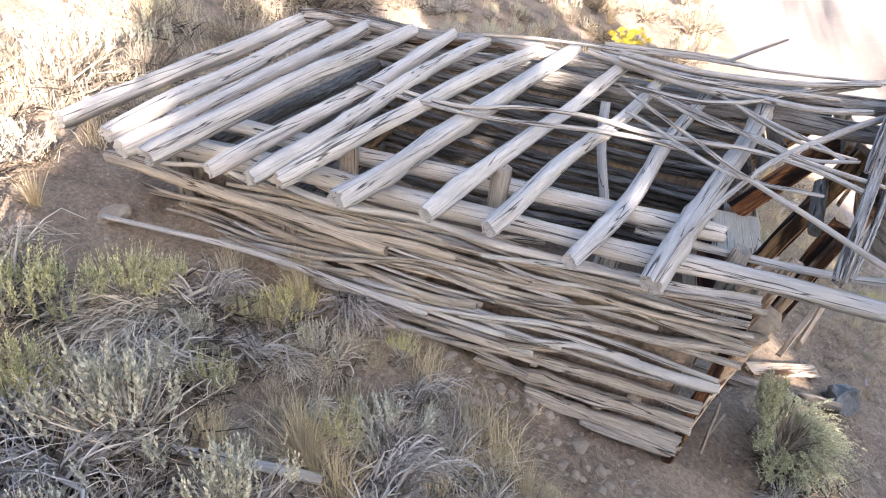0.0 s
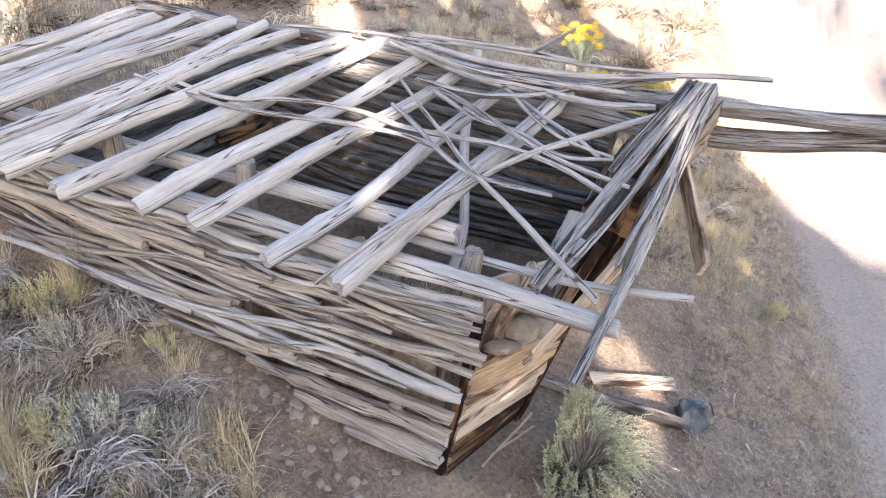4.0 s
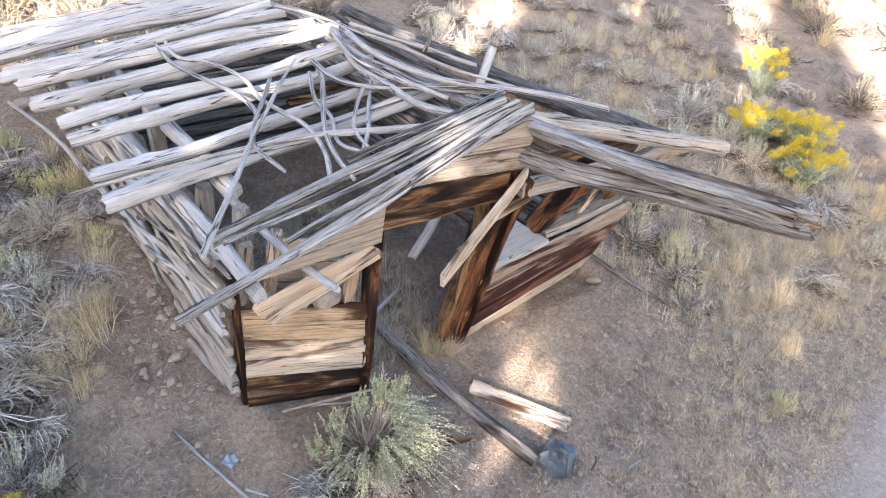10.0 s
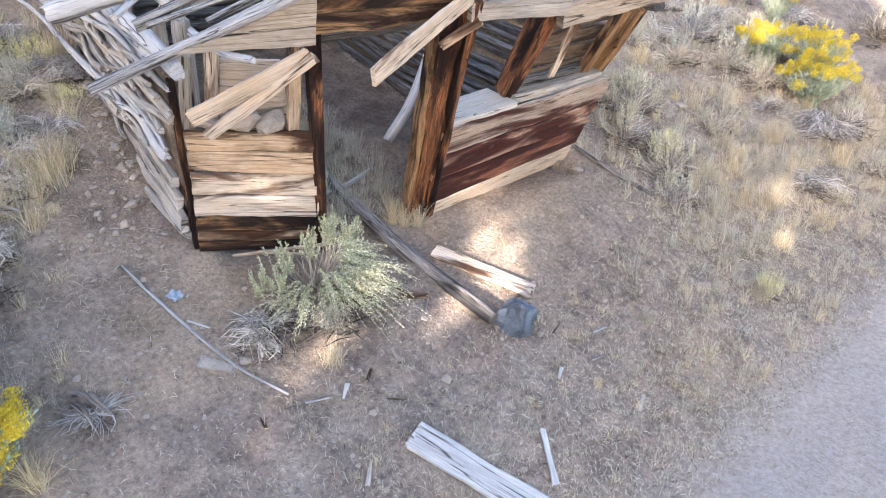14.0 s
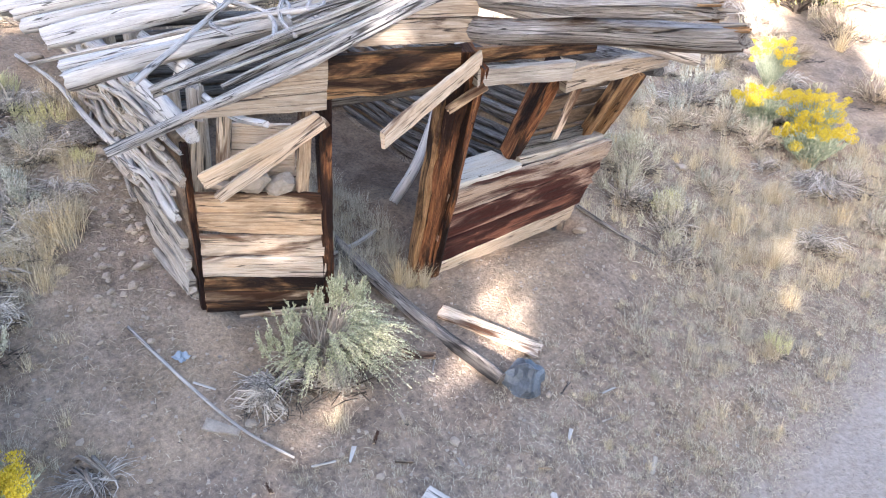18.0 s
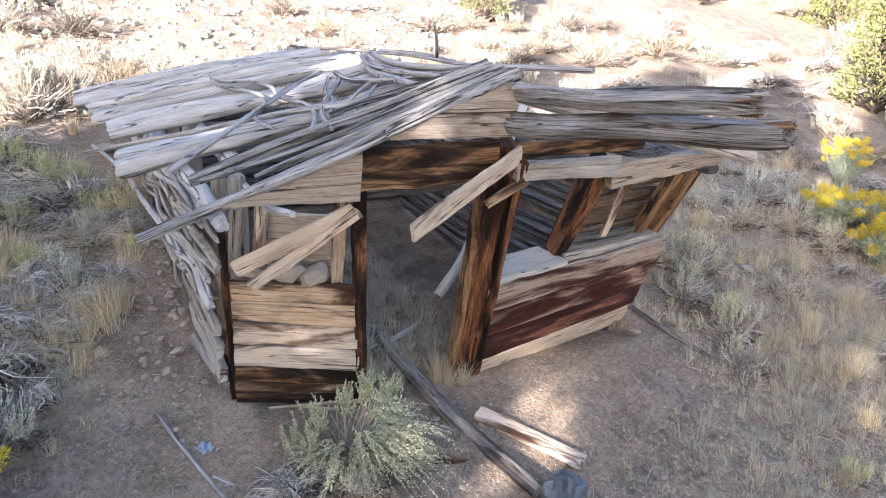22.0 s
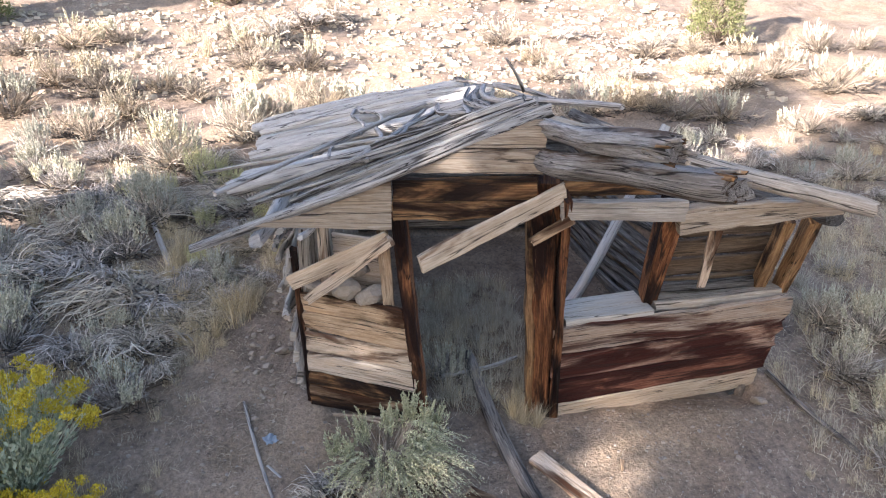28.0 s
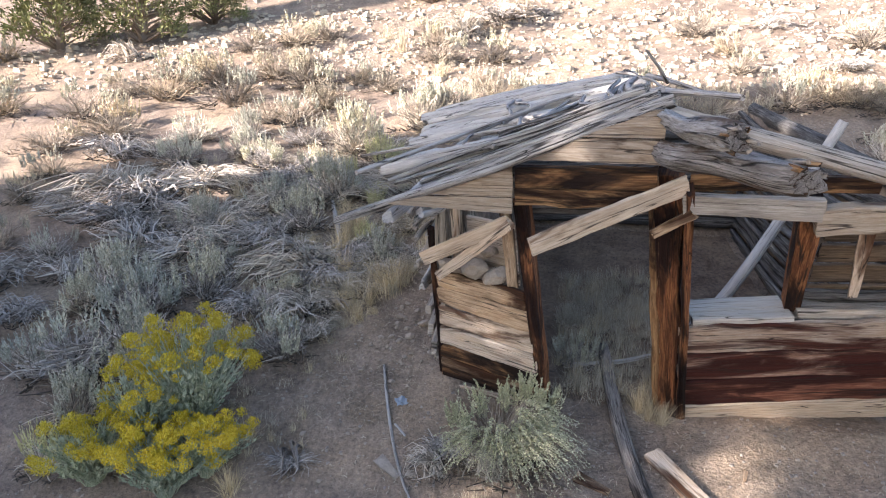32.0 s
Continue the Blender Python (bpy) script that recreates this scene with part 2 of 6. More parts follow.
STAINED = wood("mottled_grey_board", (0.5, 0.425, 0.34), (0.36, 0.285, 0.21), (0.14, 0.096, 0.064), (0.065, 0.031, 0.016), 0.44, depth=0.6, split=0.4, warm=0.5)
WORN = wood("worn_red_grey_board", (0.54, 0.45, 0.365), (0.37, 0.27, 0.2), (0.12, 0.06, 0.04), (0.07, 0.02, 0.013), 0.44, depth=0.6, split=0.5)
SILL = wood("pale_sill", (0.62, 0.57, 0.49), (0.5, 0.45, 0.38), (0.28, 0.24, 0.19), split=0.4)
# brown boards inside the window, darkened in colour for the shade there
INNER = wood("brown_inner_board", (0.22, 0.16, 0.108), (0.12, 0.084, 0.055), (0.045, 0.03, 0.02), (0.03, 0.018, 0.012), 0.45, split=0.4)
BRANCH = wood("bleached_branch", (0.5, 0.475, 0.45), (0.36, 0.335, 0.315), (0.16, 0.14, 0.13), depth=0.35)
CHAR = wood("charred_log", (0.42, 0.375, 0.33), (0.22, 0.19, 0.168), (0.045, 0.04, 0.036), (0.04, 0.037, 0.036), 0.42, depth=0.8)
EARTH = earth("dry_earth")
FLOORSHADE = earth("dark_floor_earth", 0.72)
SLATE = stony("blue_grey_rock", (0.008, 0.014, 0.022), (0.13, 0.155, 0.185), 7.0, 0.45)
STONE = stony("field_stone", (0.2, 0.165, 0.135), (0.4, 0.35, 0.295))
TALUS = stony("hillside_stone", (0.3, 0.25, 0.185), (0.55, 0.47, 0.36), 4.0)
SAGE = leafy("sage_leaf", (0.36, 0.345, 0.175), (0.54, 0.515, 0.275), (0.69, 0.65, 0.39))
SAGEGREY = leafy("grey_sage_leaf", (0.3, 0.288, 0.222), (0.47, 0.45, 0.352), (0.64, 0.612, 0.495))
SAGEBLUE = leafy("blue_sage_leaf", (0.3, 0.3, 0.245), (0.47, 0.466, 0.385), (0.63, 0.618, 0.52))
FRONTSAGE = leafy("soft_green_sage_leaf", (0.32, 0.325, 0.2), (0.47, 0.47, 0.295), (0.61, 0.605, 0.42))
STRAW = leafy("straw", (0.4, 0.32, 0.2), (0.58, 0.475, 0.31), (0.73, 0.63, 0.46))
PALEGRASS = leafy("bleached_grass", (0.26, 0.225, 0.17), (0.46, 0.405, 0.31), (0.64, 0.57, 0.45))
TWIG = leafy("grey_twig", (0.15, 0.13, 0.112), (0.42, 0.375, 0.33), (0.72, 0.66, 0.59))
DRYLEAF = leafy("dry_brush_leaf", (0.3, 0.25, 0.18), (0.44, 0.375, 0.27), (0.58, 0.51, 0.39))
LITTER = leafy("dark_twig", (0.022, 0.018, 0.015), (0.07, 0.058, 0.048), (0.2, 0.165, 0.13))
DRYWOOD = leafy("dry_brush_wood", (0.13, 0.105, 0.08), (0.27, 0.225, 0.175), (0.44, 0.38, 0.305))
GREEN = leafy("rabbitbrush_stem", (0.24, 0.28, 0.19), (0.36, 0.4, 0.29), (0.46, 0.49, 0.37))
YELLOW = leafy("yellow_blossom", (0.46, 0.34, 0.025), (0.62, 0.47, 0.04), (0.74, 0.6, 0.09))
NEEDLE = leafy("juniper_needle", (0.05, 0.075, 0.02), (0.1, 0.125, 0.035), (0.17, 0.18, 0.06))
# the same needles lightened for trees in the sun, sunlight in the colour
NEEDLESUN = leafy("sunny_juniper_needle", (0.11, 0.12, 0.045), (0.19, 0.2, 0.085), (0.29, 0.29, 0.135))
BARK = wood("juniper_bark", (0.25, 0.2, 0.16), (0.16, 0.12, 0.09), (0.06, 0.045, 0.035))


# ---- mesh helpers ----
def mesh_of(name, verts, faces, uvs=None, smooth=True):
    me = bpy.data.meshes.new(name)
    me.from_pydata([tuple(v) for v in verts], [], [tuple(f) for f in faces])
    if uvs is not None:
        layer = me.uv_layers.new(name="UVMap")
        layer.data.foreach_set("uv", np.asarray(uvs, np.float32).ravel())
    if smooth:
        me.polygons.foreach_set("use_smooth", np.ones(len(me.polygons), bool))
    return me


def part(name, me, material, parent, label="", at=(0, 0, 0)):
    """Links a mesh as one object under a thing or a part."""
    ob = new(name, me)
    if not me.materials:
        me.materials.append(material)
    if parent:
        ob.parent = parent
    ob.location = at
    if label:
        tagged(ob, label)
    return ob


def thing(name, at, label, category, group="", kind=""):
    ob = new(name)
    ob.location = at
    ob.empty_display_size = 0.2
    return tagged(ob, label, category, group, kind)


def wave(x, y, z):
    return noise.noise(Vector((x, y, z)))


def spine(points, step=0.1, crook=0.0, seed=0.0):
    """A smooth line of points through the given ones, with a little crookedness."""
    p = [Vector(q) for q in points]
    p = [p[0] * 2 - p[1], *p, p[-1] * 2 - p[-2]]
    out = []
    for a, b, c, d in zip(p, p[1:], p[2:], p[3:]):
        n = max(2, int((c - b).length / step))
        for i in range(n):
            u = i / n
            out.append(0.5 * (2 * b + (c - a) * u + (2 * a - 5 * b + 4 * c - d) * u * u + (3 * b - a - 3 * c + d) * u ** 3))
    out.append(p[-2].copy())
    if crook:
        for i, q in enumerate(out):
            q += crook * Vector((wave(i * step * 1.1, seed, 1), wave(i * step * 1.1, seed, 5), wave(i * step * 1.1, seed, 9)))
    return out


def tube(points, r0, r1, sides=10, seed=0.0, rough=0.1, cracks=0, name="log", knots=0, torn=0.35):
    """A round timber along the points: furrowed, tapered, split, with ragged end faces. UV: round and along, in metres."""
    rng = random.Random(int(seed * 977) + 3)
    origin = points[0].copy()
    pts = [q - origin for q in points]
    n = len(pts)
    tan = [(pts[min(i + 1, n - 1)] - pts[max(i - 1, 0)]).normalized() for i in range(n)]
    side = tan[0].orthogonal().normalized()
    splits = [(rng.uniform(0, 6.28), rng.uniform(-0.5, 0.5)) for _ in range(cracks)]
    bumps = [(rng.uniform(0, 6.28), rng.uniform(0.1, 0.9), rng.uniform(0.15, 0.35)) for _ in range(knots)]
    verts, dist, run = [], [], 0.0
    total = sum((pts[i + 1] - pts[i]).length for i in range(n - 1))
    for i, q in enumerate(pts):
        if i:
            run += (q - pts[i - 1]).length
        dist.append(run)
        side = (side - tan[i] * side.dot(tan[i])).normalized()
        up = tan[i].cross(side)
        r = r0 + (r1 - r0) * i / (n - 1)
        for j in range(sides):
            a = 6.2832 * j / sides
            k = 1 + rough * (1.3 * wave(1.6 * math.cos(a) + seed, 1.6 * math.sin(a), run * 1.3) + 0.9 * wave(4 * math.cos(a), 4 * math.sin(a) + seed, run * 0.9))
            for s, tw in splits:
                d = abs((a - s - tw * run + 3.1416) % 6.2832 - 3.1416)
                k -= 0.28 * max(0.0, 1 - d * sides / 8.0) * (0.6 + 0.6 * wave(run * 1.5, s, seed))
            for s, u, w in bumps:
                d = abs((a - s + 3.1416) % 6.2832 - 3.1416)
                k += w * math.exp(-(d / 0.5) ** 2 - ((run - u * total) / 0.06) ** 2)
            k *= 1 - 0.16 * max(0.0, 1 - min(run, total - run) / (0.9 * r0 + 0.02)) * (0.7 + 0.6 * wave(3 * math.cos(a) + seed, 3 * math.sin(a), 2.0))
            v = q + r * k * (side * math.cos(a) + up * math.sin(a))
            if i in (0, n - 1):
                v += tan[i] * r * torn * wave(5 * math.cos(a) + seed, 5 * math.sin(a), i)
            verts.append(v)
    faces, uvs = [], []
    ring = 6.2832 * 0.5 * (r0 + r1)
    for i in range(n - 1):
        for j in range(sides):
            k = (j + 1) % sides
            faces.append((i * sides + j, i * sides + k, (i + 1) * sides + k, (i + 1) * sides + j))
            u0, u1 = ring * j / sides, ring * (j + 1) / sides
            uvs += [(u0, dist[i]), (u1, dist[i]), (u1, dist[i + 1]), (u0, dist[i + 1])]
    for i, flip in ((0, True), (n - 1, False)):
        top = len(verts)
        verts += [verts[i * sides + j].copy() for j in range(sides)]
        verts.append(pts[i] + tan[i] * (0.12 * r0 if flip else -0.12 * r1))
        c = len(verts) - 1
        for j in range(sides):
            k = (j + 1) % sides
            a, b = (k, j) if flip else (j, k)
            faces.append((top + a, top + b, c))
            uvs += [(3 + r0 * math.cos(6.2832 * q / sides), 40 * r0 * math.sin(6.2832 * q / sides)) for q in (a, b)] + [(3.0, 0.0)]
    return mesh_of(name, verts, faces, uvs), origin


def plank(p0, p1, across, w0, thick, w1=None, seed=0.0, wob=0.012, cut0=0.0, cut1=0.0, ragged=0.02, name="board", sag=0.0, ragged0=None):
    """A sawn board from p0 to p1, its width along across: uneven edges, eased corners, weathered ends. cut: slant of an end."""
    p0, p1 = Vector(p0), Vector(p1)
    w1 = w0 if w1 is None else w1
    axis = (p1 - p0).normalized()
    wide = (Vector(across) - axis * Vector(across).dot(axis)).normalized()
    deep = axis.cross(wide)
    n = max(4, int((p1 - p0).length / 0.09) + 1)
    c = 0.12
    prof = [(-0.5, -0.5 + c), (-0.5, 0.5 - c), (-0.5 + c * 0.3, 0.5), (-0.17, 0.5), (0.17, 0.5), (0.5 - c * 0.3, 0.5),
            (0.5, 0.5 - c), (0.5, -0.5 + c), (0.5 - c * 0.3, -0.5), (0.17, -0.5), (-0.17, -0.5), (-0.5 + c * 0.3, -0.5)]
    m = len(prof)
    length = (p1 - p0).length
    verts, us = [], []
    for k, (a, b) in enumerate(prof):
        us.append(sum(math.hypot((prof[(i + 1) % m][0] - prof[i][0]) * w0, (prof[(i + 1) % m][1] - prof[i][1]) * thick) for i in range(k)))
    us.append(us[-1] + 0.01)
    for i in range(n):
        u = i / (n - 1)
        w = w0 + (w1 - w0) * u
        for a, b in prof:
            along = u * length + a * w * (cut0 * (1 - u) + cut1 * u)
            if i in (0, n - 1):
                along += (ragged if i or ragged0 is None else ragged0) * (wave(a * 7 + seed, b * 2, i + 3.1) + 0.5 * wave(a * 23, seed, i))
            edge = wob * (wave(u * length * 3.1, seed, 2.0 if a > 0 else 7.0) + 0.5 * wave(u * length * 9, seed, 4.0 if a > 0 else 11.0)) * (abs(a) * 2) ** 2
            face = 0.18 * thick * wave(u * length * 2.3, a * 6 + seed, b * 3)
            verts.append(axis * along + wide * (a * w + edge) + deep * (b * thick + face + sag * 4 * u * (1 - u)))
    faces, uvs = [], []
    for i in range(n - 1):
        v0, v1 = length * i / (n - 1), length * (i + 1) / (n - 1)
        for k in range(m):
            q = (k + 1) % m
            faces.append((i * m + k, i * m + q, (i + 1) * m + q, (i + 1) * m + k))
            uvs += [(us[k], v0), (us[k + 1], v0), (us[k + 1], v1), (us[k], v1)]
    for i, flip in ((0, True), (n - 1, False)):
        f = [i * m + k for k in range(m)]
        faces.append(f[::-1] if flip else f)
        uvs += [(5 + prof[k][0] * w0, prof[k][1] * thick * 0.4) for k in (range(m - 1, -1, -1) if flip else range(m))]
    return mesh_of(name, verts, faces, uvs, smooth=False), p0


# ---- ground ----
def value_noise(x, y, seed=0):
    xi, yi = np.floor(x).astype(np.int64), np.floor(y).astype(np.int64)
    fx, fy = x - xi, y - yi
    fx, fy = fx * fx * (3 - 2 * fx), fy * fy * (3 - 2 * fy)

    def h(a, b):
        k = (a * 374761393 + b * 668265263 + seed * 1442695) & 0x7FFFFFFF
        k = ((k ^ (k >> 13)) * 1274126177) & 0x7FFFFFFF
        return ((k ^ (k >> 16)) & 0xFFFF) / 65535.0 - 0.5
    return (h(xi, yi) * (1 - fx) + h(xi + 1, yi) * fx) * (1 - fy) + (h(xi, yi + 1) * (1 - fx) + h(xi + 1, yi + 1) * fx) * fy


def step01(a, b, x):
    u = np.clip((x - a) / (b - a), 0, 1)
    return u * u * (3 - 2 * u)


SLOPE = 0.385


def road_edge(x):
    return -2.85 + 0.17 * (np.clip(x, -30, 30) - 2)


def height(x, y):
    x, y = np.asarray(x, float), np.asarray(y, float)
    ye = road_edge(x)
    s = np.where(y < 30, y, 30 + (y - 30) * 0.35) - ye
    z = SLOPE * ye + SLOPE * (np.sqrt(s * s + 0.06) + s) / 2
    z = z + 0.05 * np.clip(-s - 2.2, 0, 200) + 0.25 * step01(2.2, 3.4, -s)
    calm = 1 - 0.75 * step01(0.2, -0.1, s) * step01(-2.4, -2.0, s)
    far = 1 + 3 * step01(6, 25, np.hypot(x - 1.5, y))
    z = z + calm * far * (0.13 * value_noise(x * 0.9, y * 0.9, 1) + 0.06 * value_noise(x * 2.6, y * 2.6, 2)) + calm * (0.03 * value_noise(x * 7, y * 7, 3) + 0.014 * value_noise(x * 19, y * 19, 4))
    z = z + 0.12 * np.exp(-((x + 0.35) ** 2 / 0.1 + (y - 1.4) ** 2 / 0.5)) - 0.15 * np.exp(-((x - 1.5) ** 2 / 1.1 + (y + 0.12) ** 2 / 0.16))
    floor = -0.14 + 0.15 * y + 0.2 * np.clip(y - 2.1, 0, 9) + 0.16 * np.exp(-((x - 2.1) ** 2 / 0.3 + (y - 1.0) ** 2 / 0.2)) + 0.04 * value_noise(x * 3, y * 3, 9) + 0.02 * value_noise(x * 11, y * 11, 5)
    inside = step01(0.06, 0.2, x) * step01(0.22, 0.08, x - 3.4 + 0.19 * np.clip(y, 0, 4)) * step01(-0.35, 0.0, y) * step01(3.75, 3.4, y)
    return z + inside * (np.minimum(floor, z) - z)


def ground_at(x, y):
    return float(height(x, y))


def axis_steps(lo, hi, step, far):
    out = list(np.arange(lo, hi, step))
    for sign in (-1, 1):
        at, d = (lo if sign < 0 else hi), step
        ring = []
        while abs(at) < far:
            d *= 1.17
            at += sign * d
            ring.append(at)
        out = ring[::-1] + out if sign < 0 else out + [hi] + ring
    return np.array(out)


gx, gy = axis_steps(-4.5, 9.0, 0.06, 900.0), axis_steps(-4.6, 6.4, 0.06, 900.0)
GX, GY = np.meshgrid(gx, gy)
GZ = height(GX, GY)
nx, ny = len(gx), len(gy)
idx = np.arange(nx * ny).reshape(ny, nx)
quads = np.stack([idx[:-1, :-1], idx[:-1, 1:], idx[1:, 1:], idx[1:, :-1]], -1).reshape(-1, 4)
ground_mesh = mesh_of("ground", np.stack([GX, GY, GZ], -1).reshape(-1, 3).tolist(), quads.tolist())
tagged(part("ground", ground_mesh, EARTH, None), "dry greyish brown hillside earth with a dirt track", "ground", kind="structure")


# earth sheet just above the ground, darkened to imitate shade in the cabin
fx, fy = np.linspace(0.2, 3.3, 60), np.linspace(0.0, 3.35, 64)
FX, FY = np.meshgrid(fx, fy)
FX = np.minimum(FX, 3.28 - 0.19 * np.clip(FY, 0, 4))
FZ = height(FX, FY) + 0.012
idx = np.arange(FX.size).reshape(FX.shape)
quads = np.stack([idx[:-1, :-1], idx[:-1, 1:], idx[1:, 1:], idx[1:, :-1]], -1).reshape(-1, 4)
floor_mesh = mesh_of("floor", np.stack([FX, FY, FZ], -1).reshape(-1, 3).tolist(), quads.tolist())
tagged(part("floor", floor_mesh, FLOORSHADE, None), "earth floor inside the cabin, coloured darker for its shade", "floor", kind="structure")


# ---- cabin ----
cabin = thing("ruined_cabin", (1.7, 1.5, 0.0), "collapsed weathered log and board cabin leaning down the hillside", "cabin")
CAB = Vector(cabin.location)
count = 0


def timber(name, points, r0, r1=None, mat=GREY, sides=14, rough=0.12, cracks=2, crook=0.02, knots=1, label="", parent=None, step=0.09, torn=0.5):
    global count
    count += 1
    r1 = r0 * 0.85 if r1 is None else r1
    me, at = tube(spine(points, step, crook, count * 1.7), r0, r1, sides, count * 3.1, rough, cracks, name, knots, torn)
    return part(name, me, mat, cabin if parent is None else parent, label, at - CAB if parent is None else at)


def slab(name, p0, p1, across, w0, thick, mat, w1=None, label="", **more):
    global count
    count += 1
    me, at = plank(p0, p1, across, w0, thick, w1, count * 2.3, name=name, **more)
    return part(name, me, mat, cabin, label, at - CAB)


def cut_board(name, corners, thick, mat, label=""):
    """A board sawn to the given outline, its grain along the first edge."""
    global count
    count += 1
    pts = [Vector(p) for p in corners]
    along = (pts[1] - pts[0]).normalized()
    deep = along.cross(pts[2] - pts[1]).normalized()
    up = deep.cross(along)
    ring = []
    for p, q in zip(pts, pts[1:] + pts[:1]):
        n = max(2, int((q - p).length / 0.05))
        for i in range(n):
            v = p.lerp(q, i / n)
            ring.append(v + (up * wave(v.x * 9, v.z * 9, count) + along * wave(v.z * 17, v.x * 5, count + 3.0)) * (0.008 if i else 0.002))
    m, base = len(ring), pts[0]
    verts = [v - base - deep * thick / 2 for v in ring] + [v - base + deep * thick / 2 for v in ring]
    faces = [tuple(range(m - 1, -1, -1)), tuple(range(m, 2 * m))] + [(i, (i + 1) % m, m + (i + 1) % m, m + i) for i in range(m)]
    uvs = [((verts[i] - Vector()).dot(up) + 0.4 * (i < m), verts[i].dot(along)) for f in faces for i in f]
    return part(name, mesh_of(name, verts, faces, uvs, smooth=False), mat, cabin, label, base - CAB)


def lerp(a, b, u):
    return tuple(p + (q - p) * u for p, q in zip(a, b))


# ridge, plates and rafters
timber("ridge_log", [(1.42, 3.5, 2.36), (1.46, 1.2, 2.15), (1.49, -1.15, 1.93), (1.7, -2.2, 1.95), (1.84, -2.8, 1.98)], 0.092, 0.06, mat=RIDGE, rough=0.32, cracks=5, crook=0.04, knots=5, torn=1.1, sides=20, label="thick weathered ridge log with a split end")
timber("ridge_log", [(1.4, 3.4, 2.5), (1.44, 1.2, 2.31), (1.5, -1.2, 2.1), (1.55, -2.2, 2.1), (1.6, -2.8, 2.09)], 0.07, 0.05, mat=RIDGE, rough=0.34, cracks=5, crook=0.04, knots=4, torn=1.1, sides=18)
timber("wall_plate", [(-0.27, 3.8, 1.93), (-0.25, 2.4, 1.8), (-0.2, 0.6, 1.62), (-0.16, -1.05, 1.46)], 0.085, 0.05, cracks=4, torn=1.0, rough=0.2)
timber("wall_plate", [(0.02, 3.7, 2.0), (0.05, 1.8, 1.83), (0.08, -0.1, 1.67)], 0.07, 0.06, cracks=3)
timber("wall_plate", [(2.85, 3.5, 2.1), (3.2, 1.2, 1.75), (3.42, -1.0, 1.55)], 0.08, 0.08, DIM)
rs = random.Random(31)
for x, y, z in ((1.83, -2.7, 1.98), (1.595, -2.72, 2.09)):
    for k in range(7):
        w = 6.2832 * k / 7
        slab("splinter", (x + 0.03 * math.cos(w), y + 0.1, z + 0.03 * math.sin(w)), (x + 0.05 * math.cos(w) + 0.02, y - rs.uniform(0.06, 0.16), z + 0.045 * math.sin(w)), (-math.sin(w), 0, math.cos(w)), 0.035, 0.014, HONEY if k % 2 else GREYTAN, 0.012, ragged=0.03, wob=0.012)
rng0 = random.Random(9)
RAFTERS = (((-0.6, 0.24, 1.62), (1.5, -0.31, 2.15), 0.066), ((-0.59, 0.66, 1.67), (1.45, 0.1, 2.17), 0.05),
           ((-0.61, 1.13, 1.79), (1.45, 0.4, 2.24), 0.052), ((-0.6, 1.48, 1.81), (1.45, 0.71, 2.3), 0.054),
           ((-0.71, 1.98, 1.88), (1.53, 1.1, 2.36), 0.068), ((-0.73, 2.35, 1.95), (1.42, 1.36, 2.4), 0.056),
           ((-0.83, 2.46, 1.99), (1.32, 1.77, 2.43), 0.056), ((-0.76, 2.79, 1.95), (1.32, 2.03, 2.44), 0.054),
           ((-0.83, 3.17, 2.03), (1.4, 2.38, 2.46), 0.068), ((-0.78, 3.43, 2.01), (1.4, 2.79, 2.46), 0.064),
           ((-0.68, 3.62, 2.06), (1.5, 3.12, 2.48), 0.06), ((-0.6, 4.08, 2.08), (1.5, 3.34, 2.49), 0.066))
for k, (low, top, r) in enumerate(RAFTERS):
    bend = [Vector(lerp(low, top, u)) + Vector((0, rng0.uniform(-0.025, 0.025), rng0.uniform(-0.02, 0.02))) for u in (0.3, 0.65)]
    timber("rafter", [low, *bend, top], r * 1.08, r * 0.82, crook=0.035, rough=0.2, cracks=2, knots=6, sides=16)
timber("rafter", [(-0.575, -0.96, 1.4), (-0.1, -1.01, 1.58), (0.5, -1.07, 1.8), (1.54, -1.18, 2.2)], 0.03, 0.042, CRACKED, rough=0.4, cracks=4, crook=0.03, knots=2, label="split dark grey gable rafter")
timber("rafter", [(0.02, -0.985, 1.68), (0.6, -1.05, 1.9), (1.5, -1.16, 2.24)], 0.018, 0.026, CRACKED, rough=0.45, cracks=3, crook=0.05, knots=2)
timber("rafter", [(-0.28, -0.65, 1.64), (0.25, -0.79, 1.83), (0.8, -0.94, 2.03), (1.4, -1.1, 2.25)], 0.042, 0.04, CRACKED, rough=0.45, cracks=5, crook=0.04, knots=2, label="deeply split dark grey rafter")
timber("rafter", [(-0.2, -0.73, 1.66), (0.66, -0.96, 1.98), (1.46, -1.15, 2.27)], 0.018, 0.024, CRACKED, rough=0.45, cracks=3, crook=0.05, knots=2)
timber("rafter", [(0.5, -0.8, 1.98), (0.95, -0.93, 2.13), (1.42, -1.06, 2.29)], 0.02, 0.018, CRACKED, rough=0.45, cracks=2, crook=0.05, knots=2)
timber("rafter", [(1.45, -1.1, 2.16), (2.5, -1.22, 1.88), (3.42, -1.32, 1.64)], 0.065, 0.055, GREYTAN, cracks=3)
timber("rafter", [(3.08, 1.03, 2.06), (2.72, 1.0, 1.3), (2.28, 0.82, 0.6), (1.98, 0.82, 0.22)], 0.045, 0.05, GREY, label="fallen rafter propped inside the cabin")

